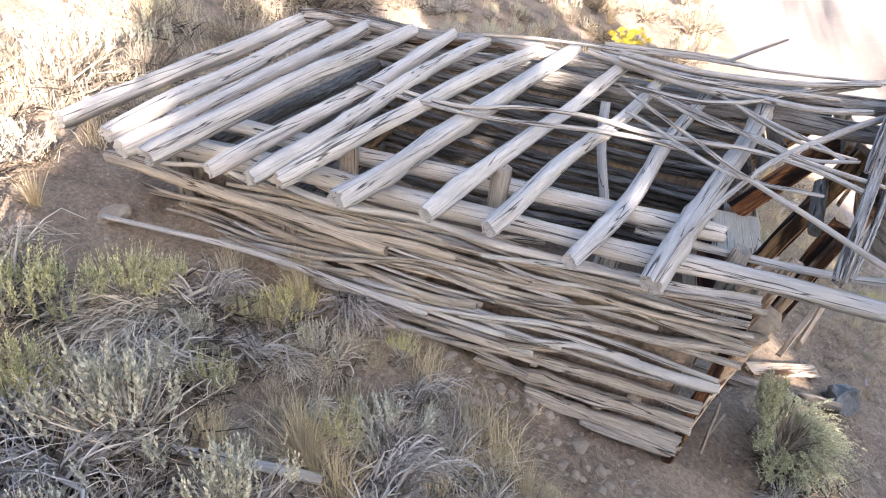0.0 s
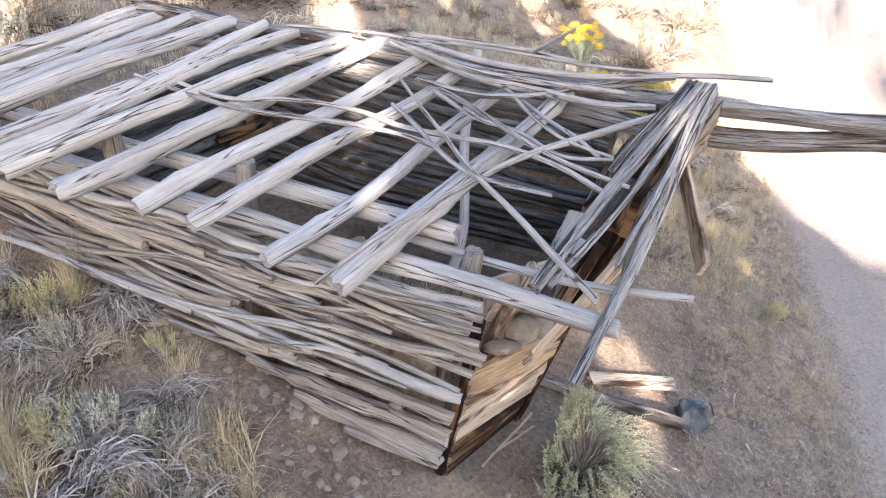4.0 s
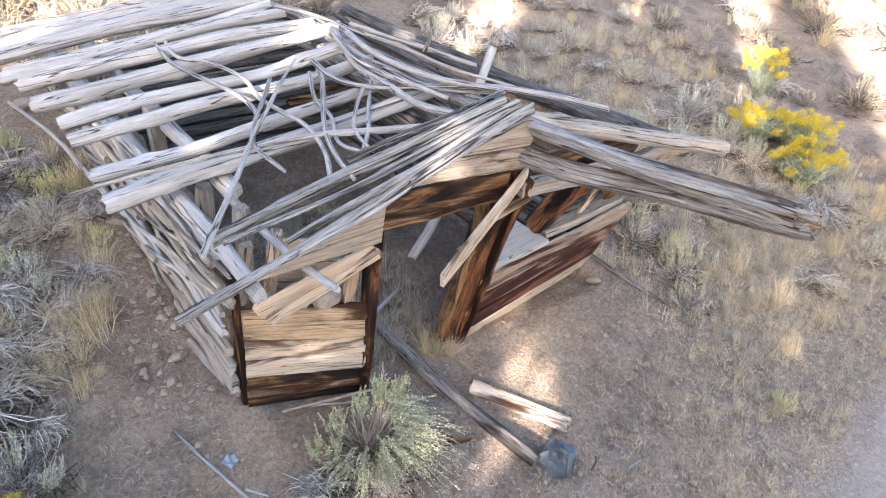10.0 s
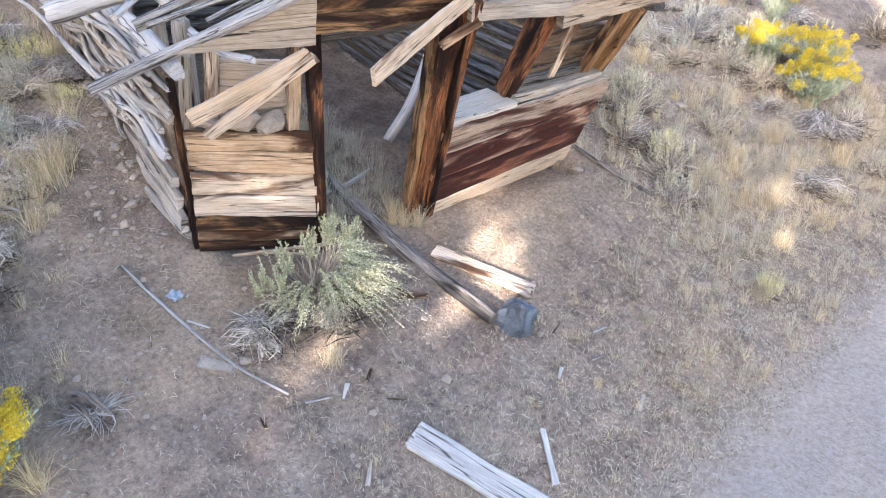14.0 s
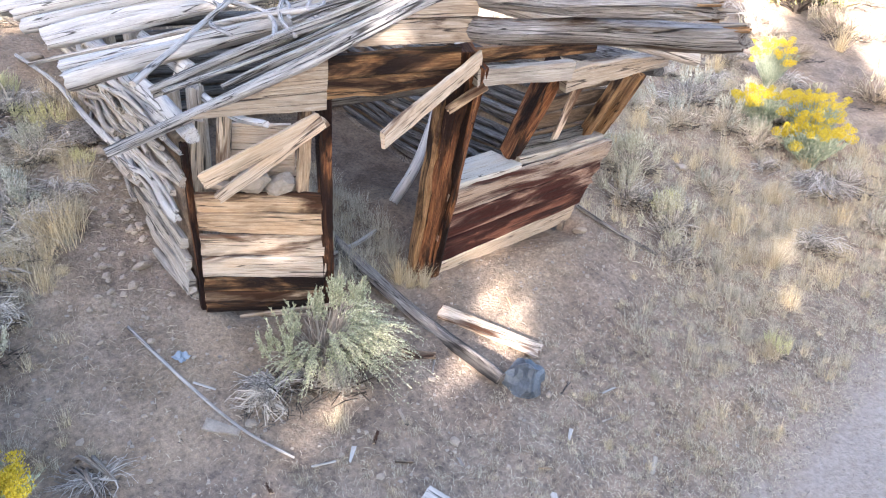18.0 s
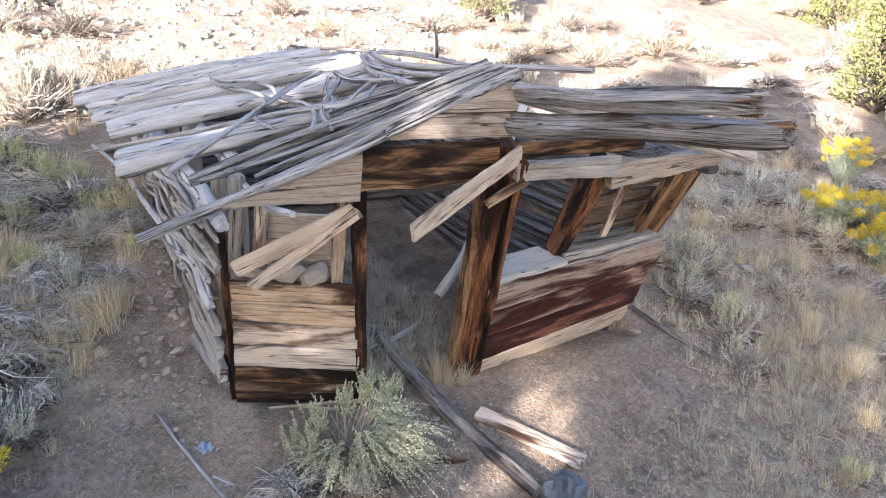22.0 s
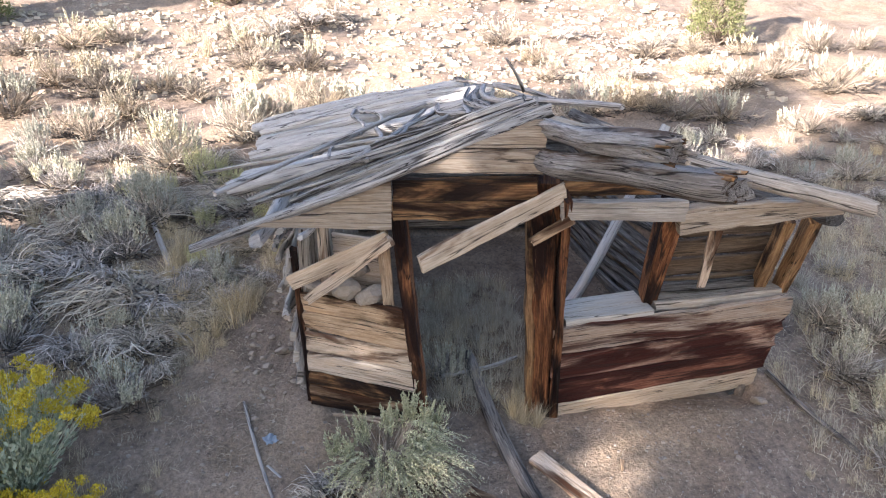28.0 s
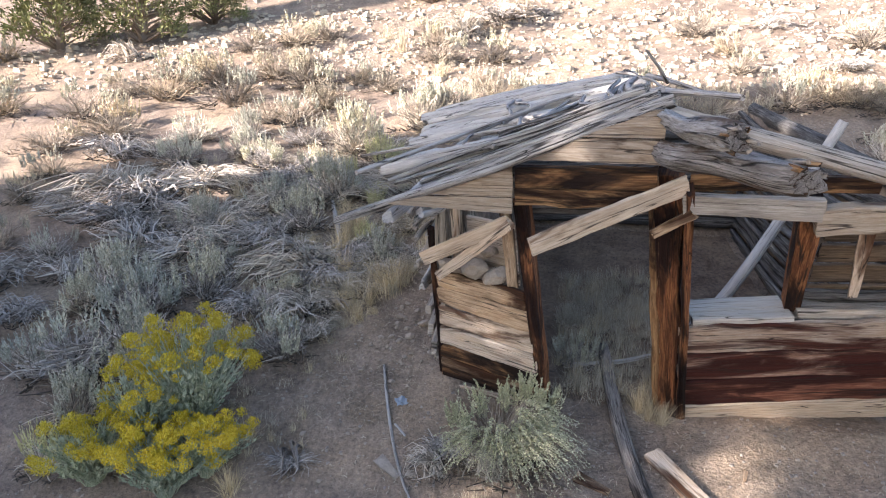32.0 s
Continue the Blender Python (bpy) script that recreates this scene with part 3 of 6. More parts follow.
# side wall: laid poles, posts, earth fill
rng = random.Random(5)
for zf, rise, reach, wide in ((0.2, 0.2, 0.95, 0.125), (0.4, 0.13, 1.3, 0.105), (0.57, 0.11, 1.65, 0.08)):
    slab("wall_pole", (-0.16, reach, zf + rise * (reach + 0.1)), (-0.09 - 0.06 * zf, -0.02 - 0.24 * zf, zf), (0.15, 0, 1), wide * 0.75, 0.05, GREYTAN, wide, "wide split wall pole", wob=0.03, ragged=0.04)
for zf, rise, reach, r in ((0.1, 0.22, 0.55, 0.035), (0.74, 0.05, 1.9, 0.028), (0.79, 0.1, 2.6, 0.032), (0.85, 0.1, 3.2, 0.03), (0.99, 0.06, 3.0, 0.026), (1.03, 0.085, 3.6, 0.03), (1.08, 0.075, 2.6, 0.024),
                           (1.12, 0.1, 3.8, 0.03), (1.17, 0.09, 3.3, 0.026), (1.21, 0.11, 3.8, 0.03), (1.25, 0.1, 3.5, 0.028), (1.29, 0.12, 3.9, 0.034), (1.33, 0.1, 3.0, 0.026), (1.37, 0.115, 3.8, 0.034)):
    a = (-0.1 - 0.06 * zf + rng.uniform(-0.03, 0.02), -0.02 - 0.24 * zf + rng.uniform(-0.05, 0.04), zf)
    b = (-0.22 + rng.uniform(-0.06, 0.03), reach, zf + rise * (reach + 0.2) + rng.uniform(-0.03, 0.03))
    timber("wall_pole", [b, lerp(b, a, 0.35), lerp(b, a, 0.7), a], r * rng.uniform(0.5, 0.75), r * rng.uniform(0.65, 1.0), GREYTAN if rng.random() < 0.75 else GREY, 10, 0.42, 3, 0.12, 3, step=0.09)
for z0, rise, y0, y1 in ((0.62, 0.16, 0.9, 3.0), (0.78, 0.12, 1.0, 3.2), (0.9, 0.13, 0.7, 3.5), (0.97, 0.14, 1.1, 3.7), (1.08, 0.12, 1.3, 3.9), (1.18, 0.12, 1.2, 3.8), (1.3, 0.11, 1.0, 3.9), (1.38, 0.11, 1.4, 3.9), (0.7, 0.2, 1.3, 3.0), (1.46, 0.1, 1.7, 3.9), (1.02, 0.17, 1.9, 3.6)):
    a, b = (-0.2 + rng.uniform(-0.04, 0.03), y0, z0), (-0.3 + rng.uniform(-0.05, 0.05), y1, z0 + rise * (y1 - y0))
    timber("wall_pole", [b, lerp(b, a, 0.5), a], rng.uniform(0.016, 0.023), rng.uniform(0.02, 0.029), GREYTAN if rng.random() < 0.75 else GREY, 9, 0.4, 2, 0.1, 3, step=0.1)
for k in range(22):
    z0, y0 = rng.uniform(0.62, 1.46), rng.uniform(-0.25, 1.6)
    y1 = min(3.9, y0 + rng.uniform(0.9, 2.4))
    y0 = max(y0, -0.02 - 0.22 * z0)
    a, b = (-0.17 + rng.uniform(-0.06, 0.04), y0, z0 + 0.05 * y0), (-0.25 + rng.uniform(-0.07, 0.05), y1, z0 + 0.05 * y0 + rng.uniform(0.07, 0.16) * (y1 - y0))
    timber("wall_pole", [b, lerp(b, a, 0.5), a], rng.uniform(0.01, 0.018), rng.uniform(0.014, 0.022), GREYTAN if k % 4 else GREY, 8, 0.3, 1, 0.08, 2, step=0.12)
timber("wall_pole", [(-0.75, 3.75, 1.52), (-0.5, 2.9, 1.3), (-0.28, 1.6, 0.95)], 0.018, 0.03, GREY, 8, 0.15, 0, 0.04, 0)
timber("wall_pole", [(-0.4, 3.95, 1.78), (-0.34, 3.2, 1.62), (-0.27, 1.9, 1.36)], 0.05, 0.045, GREYTAN, 10, 0.15, 1, 0.05, 1)
for x, y, top in ((-0.03, 1.2, 1.93), (-0.08, 2.21, 1.99), (-0.08, 3.4, 1.95), (0.06, 0.5, 1.5)):
    timber("wall_post", [(0.05, y + 0.25, -0.1 + max(0, 0.3 * y)), (x, y, top)], 0.055, 0.065, GREYTAN, crook=0.01, cracks=2)
timber("wall_post", [(0.12, 0.16, -0.1), (0.06, -0.22, 1.6)], 0.045, 0.06, GREYTAN, crook=0.01)
for y, top in ((2.7, 1.75), (3.55, 1.85)):
    timber("wall_post", [(-0.14, y, 0.385 * y - 0.2), (-0.16, y, top)], 0.055, 0.055, GREYTAN, crook=0.01)
verts, faces = [], []
fy = np.linspace(0.16, 3.6, 34)
for i, y in enumerate(fy):
    for j in range(9):
        z = -0.2 + (1.26 + 0.1 * y + 0.2) * j / 8
        verts.append((0.09 - 0.06 * j / 8 + 0.07 * wave(y * 3, z * 4, 2.5) - CAB.x, y - 0.22 * max(z, 0) * (1 - y / 3.6) - CAB.y, z))
for i in range(len(fy) - 1):
    for j in range(8):
        faces.append((i * 9 + j, (i + 1) * 9 + j, (i + 1) * 9 + j + 1, i * 9 + j + 1))
fill = part("earth_fill", mesh_of("earth_fill", verts, faces), EARTH, cabin, "packed earth behind the wall poles")
fill.modifiers.new("thick", "SOLIDIFY").thickness = 0.1

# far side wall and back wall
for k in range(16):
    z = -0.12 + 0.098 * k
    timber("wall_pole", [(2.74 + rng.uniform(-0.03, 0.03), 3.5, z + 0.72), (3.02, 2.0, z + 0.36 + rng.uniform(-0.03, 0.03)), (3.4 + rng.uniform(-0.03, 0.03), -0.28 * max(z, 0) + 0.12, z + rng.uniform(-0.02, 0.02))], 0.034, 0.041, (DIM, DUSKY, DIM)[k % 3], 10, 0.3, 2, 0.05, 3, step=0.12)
verts, faces = [], []
for i in range(22):
    y = 0.05 + 3.4 * i / 21
    for j in range(9):
        z = -0.25 + 1.65 * j / 8 + 0.2 * y
        verts.append((3.46 - 0.19 * y + 0.03 * wave(y * 3, z * 4, 7.5) - CAB.x, y - 0.26 * max(z, 0) * (1 - y / 3.6) - CAB.y, z))
for i in range(21):
    for j in range(8):
        faces.append((i * 9 + j, (i + 1) * 9 + j, (i + 1) * 9 + j + 1, i * 9 + j + 1))
fill = part("earth_fill", mesh_of("earth_fill", verts, faces), EARTH, cabin, "packed earth behind the far wall poles")
fill.modifiers.new("thick", "SOLIDIFY").thickness = -0.06
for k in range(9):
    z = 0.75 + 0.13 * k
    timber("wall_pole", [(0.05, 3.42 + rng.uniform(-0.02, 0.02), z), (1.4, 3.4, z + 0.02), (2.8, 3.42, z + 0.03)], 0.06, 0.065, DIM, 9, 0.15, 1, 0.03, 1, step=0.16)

# rotten boards whose bright honey colour replaces a patch of sun on them
for k, (x, z, l) in enumerate(((1.95, 1.2, 0.5), (2.1, 1.08, 0.6), (2.3, 1.3, 0.4), (1.8, 1.0, 0.45))):
    slab("rotten_board", (x, 3.3 - 0.03 * k, z), (x + l, 3.26 - 0.02 * k, z + 0.06 * (k % 2)), (0, -0.2, 1), 0.09, 0.03, HONEY, 0.07, "crumbling board against the back wall, sunlight put into its orange-brown colour" if k == 0 else "", ragged=0.06, wob=0.02)

# front wall: panel beside the door
BL, BR, TL, TR = (-0.02, -0.06, 0.02), (0.84, -0.24, -0.1), (-0.03, -0.25, 0.93), (0.68, -0.62, 0.9)
for u0, u1, mat, say in ((-0.04, 0.045, BURNT, ""), (0.06, 0.14, TAN, ""), (0.155, 0.27, BURNT, "dark stained board"), (0.285, 0.46, PALE, "pale wide board"), (0.478, 0.655, PALE, ""), (0.672, 0.835, TAN, ""), (0.85, 1.0, TAN, "")):
    um = (u0 + u1) / 2
    a, b = lerp(BL, TL, um), lerp(BR, TR, um)
    wa = (Vector(TL) - Vector(BL)) * (u1 - u0)
    wb = (Vector(TR) - Vector(BR)) * (u1 - u0)
    slab("wall_board", a, b, wa + wb, wa.length, 0.035, mat, wb.length, say, wob=0.022, ragged=0.03, ragged0=0.012)
slab("wall_board", (0.16, -0.24, -0.03), (0.82, -0.36, -0.06), (0, -0.6, 1), 0.03, 0.015, CLEAN, 0.015, "thin pale slat slipped from the wall", ragged=0.04)
slab("wall_board", (0.3, -0.25, -0.05), (0.74, -0.4, -0.1), (0, -0.6, 1), 0.03, 0.015, PALE, 0.012, ragged=0.04)
slab("corner_board", (-0.03, -0.02, 0.0), (-0.07, -0.3, 1.26), (1, 0, 0), 0.04, 0.06, POST)
slab("corner_board", (-0.02, -0.18, 0.88), (0.02, -0.36, 1.42), (1, 0, 0.2), 0.075, 0.05, GREYTAN)
timber("stud", [(0.15, -0.22, 0.85), (0.17, -0.52, 1.52)], 0.045, 0.045, PALE, 10, cracks=1)
slab("stud", (0.6, -0.5, 0.85), (0.56, -0.78, 1.5), (1, 0, 0), 0.075, 0.05, TAN)
slab("wall_board", (0.22, -0.2, 1.12), (0.6, -0.42, 1.1), (0, -0.3, 1), 0.5, 0.03, PALE, label="pale board behind the crossed boards")
slab("crossed_board", (-0.05, -0.6, 1.09), (0.61, -0.9, 1.44), (0, -0.3, 1), 0.1, 0.025, CLEAN, ragged=0.035)
slab("crossed_board", (0.04, -0.53, 0.95), (0.62, -0.93, 1.43), (0, -0.3, 1), 0.075, 0.03, PALE, ragged=0.035)

# door posts, header, gable
slab("door_post", (0.84, -0.2, -0.14), (0.67, -0.8, 1.58), (1, -0.2, 0), 0.075, 0.13, POST, 0.085, "dark brown door post", ragged=0.05)
slab("door_post", (1.69, -0.0, -0.2), (1.47, -0.98, 1.8), (1, 0, 0), 0.06, 0.1, HONEY, 0.06, "lighter brown split plank of the door post")
slab("door_post", (1.78, -0.02, -0.2), (1.57, -0.98, 1.8), (1, -0.2, 0), 0.13, 0.12, POST, 0.17, "rough rust-brown door post", wob=0.03)
slab("door_post", (1.86, -0.06, -0.18), (1.69, -1.0, 1.7), (1, 0, 0), 0.06, 0.14, POST, 0.05)
slab("header_board", (0.64, -0.93, 1.74), (1.5, -1.04, 1.76), (0, -0.3, 1), 0.14, 0.05, BURNT, ragged=0.01)
slab("header_board", (0.64, -0.9, 1.61), (1.5, -1.0, 1.63), (0, -0.3, 1), 0.12, 0.05, HONEY, wob=0.03)
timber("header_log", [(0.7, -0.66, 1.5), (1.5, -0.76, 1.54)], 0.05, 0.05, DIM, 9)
cut_board("gable_board", [(0.63, -1.02, 1.862), (1.5, -1.185, 1.858), (1.507, -1.213, 2.003), (1.03, -1.135, 2.0)], 0.03, STAINED, "grey gable board cut to the roof slope")
cut_board("gable_board", [(1.05, -1.14, 2.008), (1.507, -1.216, 2.01), (1.513, -1.243, 2.165), (1.44, -1.23, 2.165)], 0.03, STAINED)
cut_board("gable_board", [(-0.175, -1.03, 1.55), (0.626, -0.93, 1.505), (0.626, -0.955, 1.608), (-0.03, -1.03, 1.613)], 0.03, STAINED)
cut_board("gable_board", [(-0.01, -1.035, 1.621), (0.626, -0.957, 1.616), (0.627, -1.012, 1.856)], 0.03, STAINED)
slab("brace_board", (1.67, -1.03, 1.73), (0.785, -1.335, 1.37), (0, -0.3, 1), 0.125, 0.028, CLEAN, ragged=0.012, label="loose diagonal board nailed across the doorway")
slab("brace_board", (1.72, -1.02, 1.56), (1.5, -0.9, 1.4), (0, -0.3, 1), 0.06, 0.03, TAN)

# window wall
WTL, WTR, WBL, WBR = (1.74, -0.52, 0.695), (3.44, -0.48, 0.88), (1.86, -0.06, -0.23), (3.66, 0.1, 0.0)
for u0, u1, mat, cut, say in ((-0.02, 0.2, CLEAN, 0.05, "light tan bottom board"), (0.205, 0.47, DEEPRED, 0.02, "dark red stained board"), (0.478, 0.74, RED, -0.01, ""), (0.745, 1.0, WORN, -0.03, "")):
    um = (u0 + u1) / 2
    a, b = lerp(WBL, WTL, um), lerp(WBR, WTR, um)
    b = lerp(a, b, 1 - cut)
    wa = (Vector(WTL) - Vector(WBL)) * (u1 - u0)
    wb = (Vector(WTR) - Vector(WBR)) * (u1 - u0)
    slab("wall_board", a, b, wa + wb, wa.length, 0.04, mat, wb.length, say, wob=0.022, ragged=0.1, ragged0=0.01)
slab("window_sill", (1.82, -0.33, 0.74), (2.46, -0.3, 0.81), (0, 1, 0.1), 0.4, 0.05, SILL, label="weathered pale window sill")
slab("window_sill", (2.5, -0.32, 0.82), (3.45, -0.3, 0.9), (0, 1, 0.1), 0.24, 0.07, GREYTAN)
slab("window_post", (2.485, -0.3, 0.86), (2.37, -0.98, 1.64), (1, 0, 0), 0.1, 0.17, POST, 0.12, "dark brown window post")
slab("corner_post", (3.53, -0.24, 0.88), (3.36, -0.86, 1.52), (1, 0, 0), 0.085, 0.1, HONEY)
slab("corner_post", (3.34, -0.26, 0.88), (3.18, -0.86, 1.52), (1, 0, 0), 0.075, 0.09, HONEY)
slab("header_board", (1.66, -1.0, 1.62), (2.4, -1.09, 1.62), (0, -0.3, 1), 0.13, 0.06, GREYTAN, label="pale board over the window")
slab("header_board", (2.38, -1.05, 1.55), (3.4, -1.05, 1.64), (0, -0.3, 1), 0.17, 0.08, STAINED, 0.12, wob=0.03)
slab("header_board", (1.7, -0.9, 1.74), (2.7, -1.0, 1.76), (0, -0.3, 1), 0.1, 0.04, BURNT)
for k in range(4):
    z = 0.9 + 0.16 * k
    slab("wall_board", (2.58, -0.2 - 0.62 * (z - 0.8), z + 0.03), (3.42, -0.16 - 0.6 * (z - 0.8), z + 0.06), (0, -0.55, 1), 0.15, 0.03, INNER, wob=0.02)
slab("window_slat", (2.8, -0.5, 0.98), (2.72, -0.86, 1.5), (1, 0, 0), 0.05, 0.025, PALE, 0.085, ragged=0.03)
timber("wall_log", [(2.55, -0.3, 0.93), (3.4, -0.28, 0.97)], 0.045, 0.05, DIM, 10)
timber("stick", [(0.13, -1.34, 1.53), (0.12, -0.7, 1.49), (0.1, 0.4, 1.6)], 0.02, 0.032, GREY, 9)


# ---- branches lying on the roof ----
def branch(points, r0, r1):
    global count
    count += 1
    me, at = tube(spine(points, 0.07, 0.025, count * 1.3), r0, r1, 8, count * 1.9, 0.14, 0, "dead_branch", 2)
    ob = part("dead_branch", me, BRANCH, None, "", at)
    tagged(ob, "long bleached crooked branch lying on the roof", "branch", "branches on the roof")


branch([(-0.79, 0.2, 1.74), (-0.43, 0.12, 1.82), (-0.12, 0.01, 1.88), (0.16, -0.13, 1.94), (0.53, -0.35, 2.01), (0.93, -0.66, 2.07), (1.13, -0.84, 2.1), (1.31, -1.07, 2.14)], 0.012, 0.024)
branch([(0.91, 0.67, 2.25), (0.7, 0.43, 2.17), (0.48, 0.16, 2.08), (0.27, -0.07, 2.0), (0.13, -0.24, 1.95), (-0.07, -0.51, 1.87), (-0.21, -0.7, 1.81), (-0.41, -0.99, 1.73)], 0.01, 0.019)
branch([(0.32, 2.35, 2.26), (0.27, 1.67, 2.17), (0.27, 1.38, 2.14), (0.34, 0.98, 2.11), (0.39, 0.68, 2.09), (0.42, 0.39, 2.06), (0.39, 0.14, 2.03)], 0.014, 0.017)
branch([(0.42, 2.28, 2.27), (0.32, 1.61, 2.18), (0.47, 1.2, 2.16), (0.55, 0.78, 2.13), (0.52, 0.43, 2.08), (0.54, 0.15, 2.05), (0.57, -0.18, 2.02), (0.51, -0.53, 1.97), (0.4, -0.8, 1.91)], 0.015, 0.017)
branch([(0.98, 0.48, 2.21), (0.93, 0.32, 2.18), (0.77, 0.0, 2.11), (0.63, -0.29, 2.04), (0.53, -0.58, 1.98), (0.48, -0.92, 1.93)], 0.018, 0.014)
branch([(1.0, 0.59, 2.24), (0.98, 0.22, 2.19), (1.03, -0.03, 2.18), (1.15, -0.22, 2.19), (1.35, -0.47, 2.22), (1.53, -0.79, 2.26), (1.73, -1.15, 2.25), (1.85, -1.5, 2.24)], 0.02, 0.018)
branch([(1.38, 0.98, 2.38), (1.31, 0.64, 2.32), (1.27, 0.29, 2.27), (1.29, 0.01, 2.25), (1.31, -0.31, 2.22), (1.4, -0.55, 2.22), (1.59, -0.87, 2.24)], 0.026, 0.02)
branch([(1.38, 0.95, 2.37), (1.24, 0.5, 2.28), (1.18, 0.15, 2.22), (1.18, -0.21, 2.19), (1.17, -0.56, 2.16), (1.22, -0.9, 2.16)], 0.03, 0.022)
branch([(1.42, 0.9, 2.4), (1.36, 0.4, 2.33), (1.34, 0.0, 2.29), (1.38, -0.45, 2.26), (1.5, -0.95, 2.28)], 0.024, 0.02)
branch([(1.28, 0.75, 2.38), (1.2, 0.3, 2.29), (1.22, -0.1, 2.25), (1.28, -0.7, 2.21)], 0.018, 0.016)
branch([(1.04, -0.06, 2.16), (0.87, -0.26, 2.09), (0.73, -0.49, 2.03), (0.69, -0.77, 1.99)], 0.013, 0.01)
branch([(0.67, 0.6, 2.16), (0.51, 0.33, 2.09), (0.31, 0.03, 2.0), (0.22, -0.23, 1.95), (0.23, -0.57, 1.91)], 0.016, 0.012)
branch([(1.26, 1.77, 2.47), (1.39, 1.31, 2.45), (1.43, 0.83, 2.41), (1.51, 0.2, 2.36), (1.55, -0.37, 2.3), (1.67, -0.93, 2.25)], 0.014, 0.011)
branch([(1.24, 0.16, 2.22), (1.1, -0.05, 2.16), (0.94, -0.3, 2.09), (0.8, -0.55, 2.03), (0.67, -0.71, 1.98)], 0.012, 0.014)
branch([(0.9, 0.42, 2.2), (0.76, 0.08, 2.12), (0.72, -0.22, 2.08), (0.62, -0.5, 2.0), (0.66, -0.78, 2.0)], 0.015, 0.011)
branch([(1.6, 0.02, 2.34), (1.52, -0.15, 2.44), (1.41, -0.33, 2.55)], 0.016, 0.009)
branch([(1.5, 0.9, 2.42), (1.62, 0.2, 2.36), (1.9, -0.2, 2.24)], 0.022, 0.016)


# ---- plants ----
class Cloud:
    """Collects many small pieces for one mesh."""
    def __init__(self):
        self.v, self.f = [], []

    def stem(self, pts, r0, r1, sides=3):
        base = len(self.v)
        n = len(pts)
        for i, q in enumerate(pts):
            d = (pts[min(i + 1, n - 1)] - pts[max(i - 1, 0)]).normalized()
            a = d.orthogonal().normalized()
            b = d.cross(a)
            r = r0 + (r1 - r0) * i / (n - 1)
            for j in range(sides):
                w = 6.2832 * j / sides
                self.v.append(q + r * (a * math.cos(w) + b * math.sin(w)))
        for i in range(n - 1):
            for j in range(sides):
                k = (j + 1) % sides
                self.f.append((base + i * sides + j, base + i * sides + k, base + (i + 1) * sides + k, base + (i + 1) * sides + j))

    def blade(self, pts, w, flat):
        base = len(self.v)
        n = len(pts)
        for i, q in enumerate(pts):
            k = w * (1 - 0.85 * i / (n - 1))
            self.v += [q - flat * k, q + flat * k]
        for i in range(n - 1):
            a = base + 2 * i
            self.f.append((a, a + 1, a + 3, a + 2))

    def leaf(self, q, d, size, rng):
        a = d.orthogonal().normalized()
        a.rotate(Matrix.Rotation(rng.uniform(0, 6.28), 3, d))
        base = len(self.v)
        self.v += [q, q + d * size * 0.55 + a * size * 0.2, q + d * size, q + d * size * 0.5 - a * size * 0.2]
        self.f.append((base, base + 1, base + 2, base + 3))

    def mesh(self, name, smooth=False):
        return mesh_of(name, self.v, self.f, None, smooth)


def way(rng, tilt):
    a = rng.uniform(0, 6.2832)
    return Vector((math.cos(a) * math.sin(tilt), math.sin(a) * math.sin(tilt), math.cos(tilt)))


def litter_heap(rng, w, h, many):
    """Fallen twigs under a shrub, coloured near black to stand in for its inner shade."""
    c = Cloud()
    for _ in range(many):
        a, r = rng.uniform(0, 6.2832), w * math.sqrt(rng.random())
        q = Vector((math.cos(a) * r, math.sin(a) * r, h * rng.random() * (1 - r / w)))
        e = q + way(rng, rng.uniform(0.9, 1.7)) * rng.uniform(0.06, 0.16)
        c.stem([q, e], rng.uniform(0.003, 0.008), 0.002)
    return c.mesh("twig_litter")


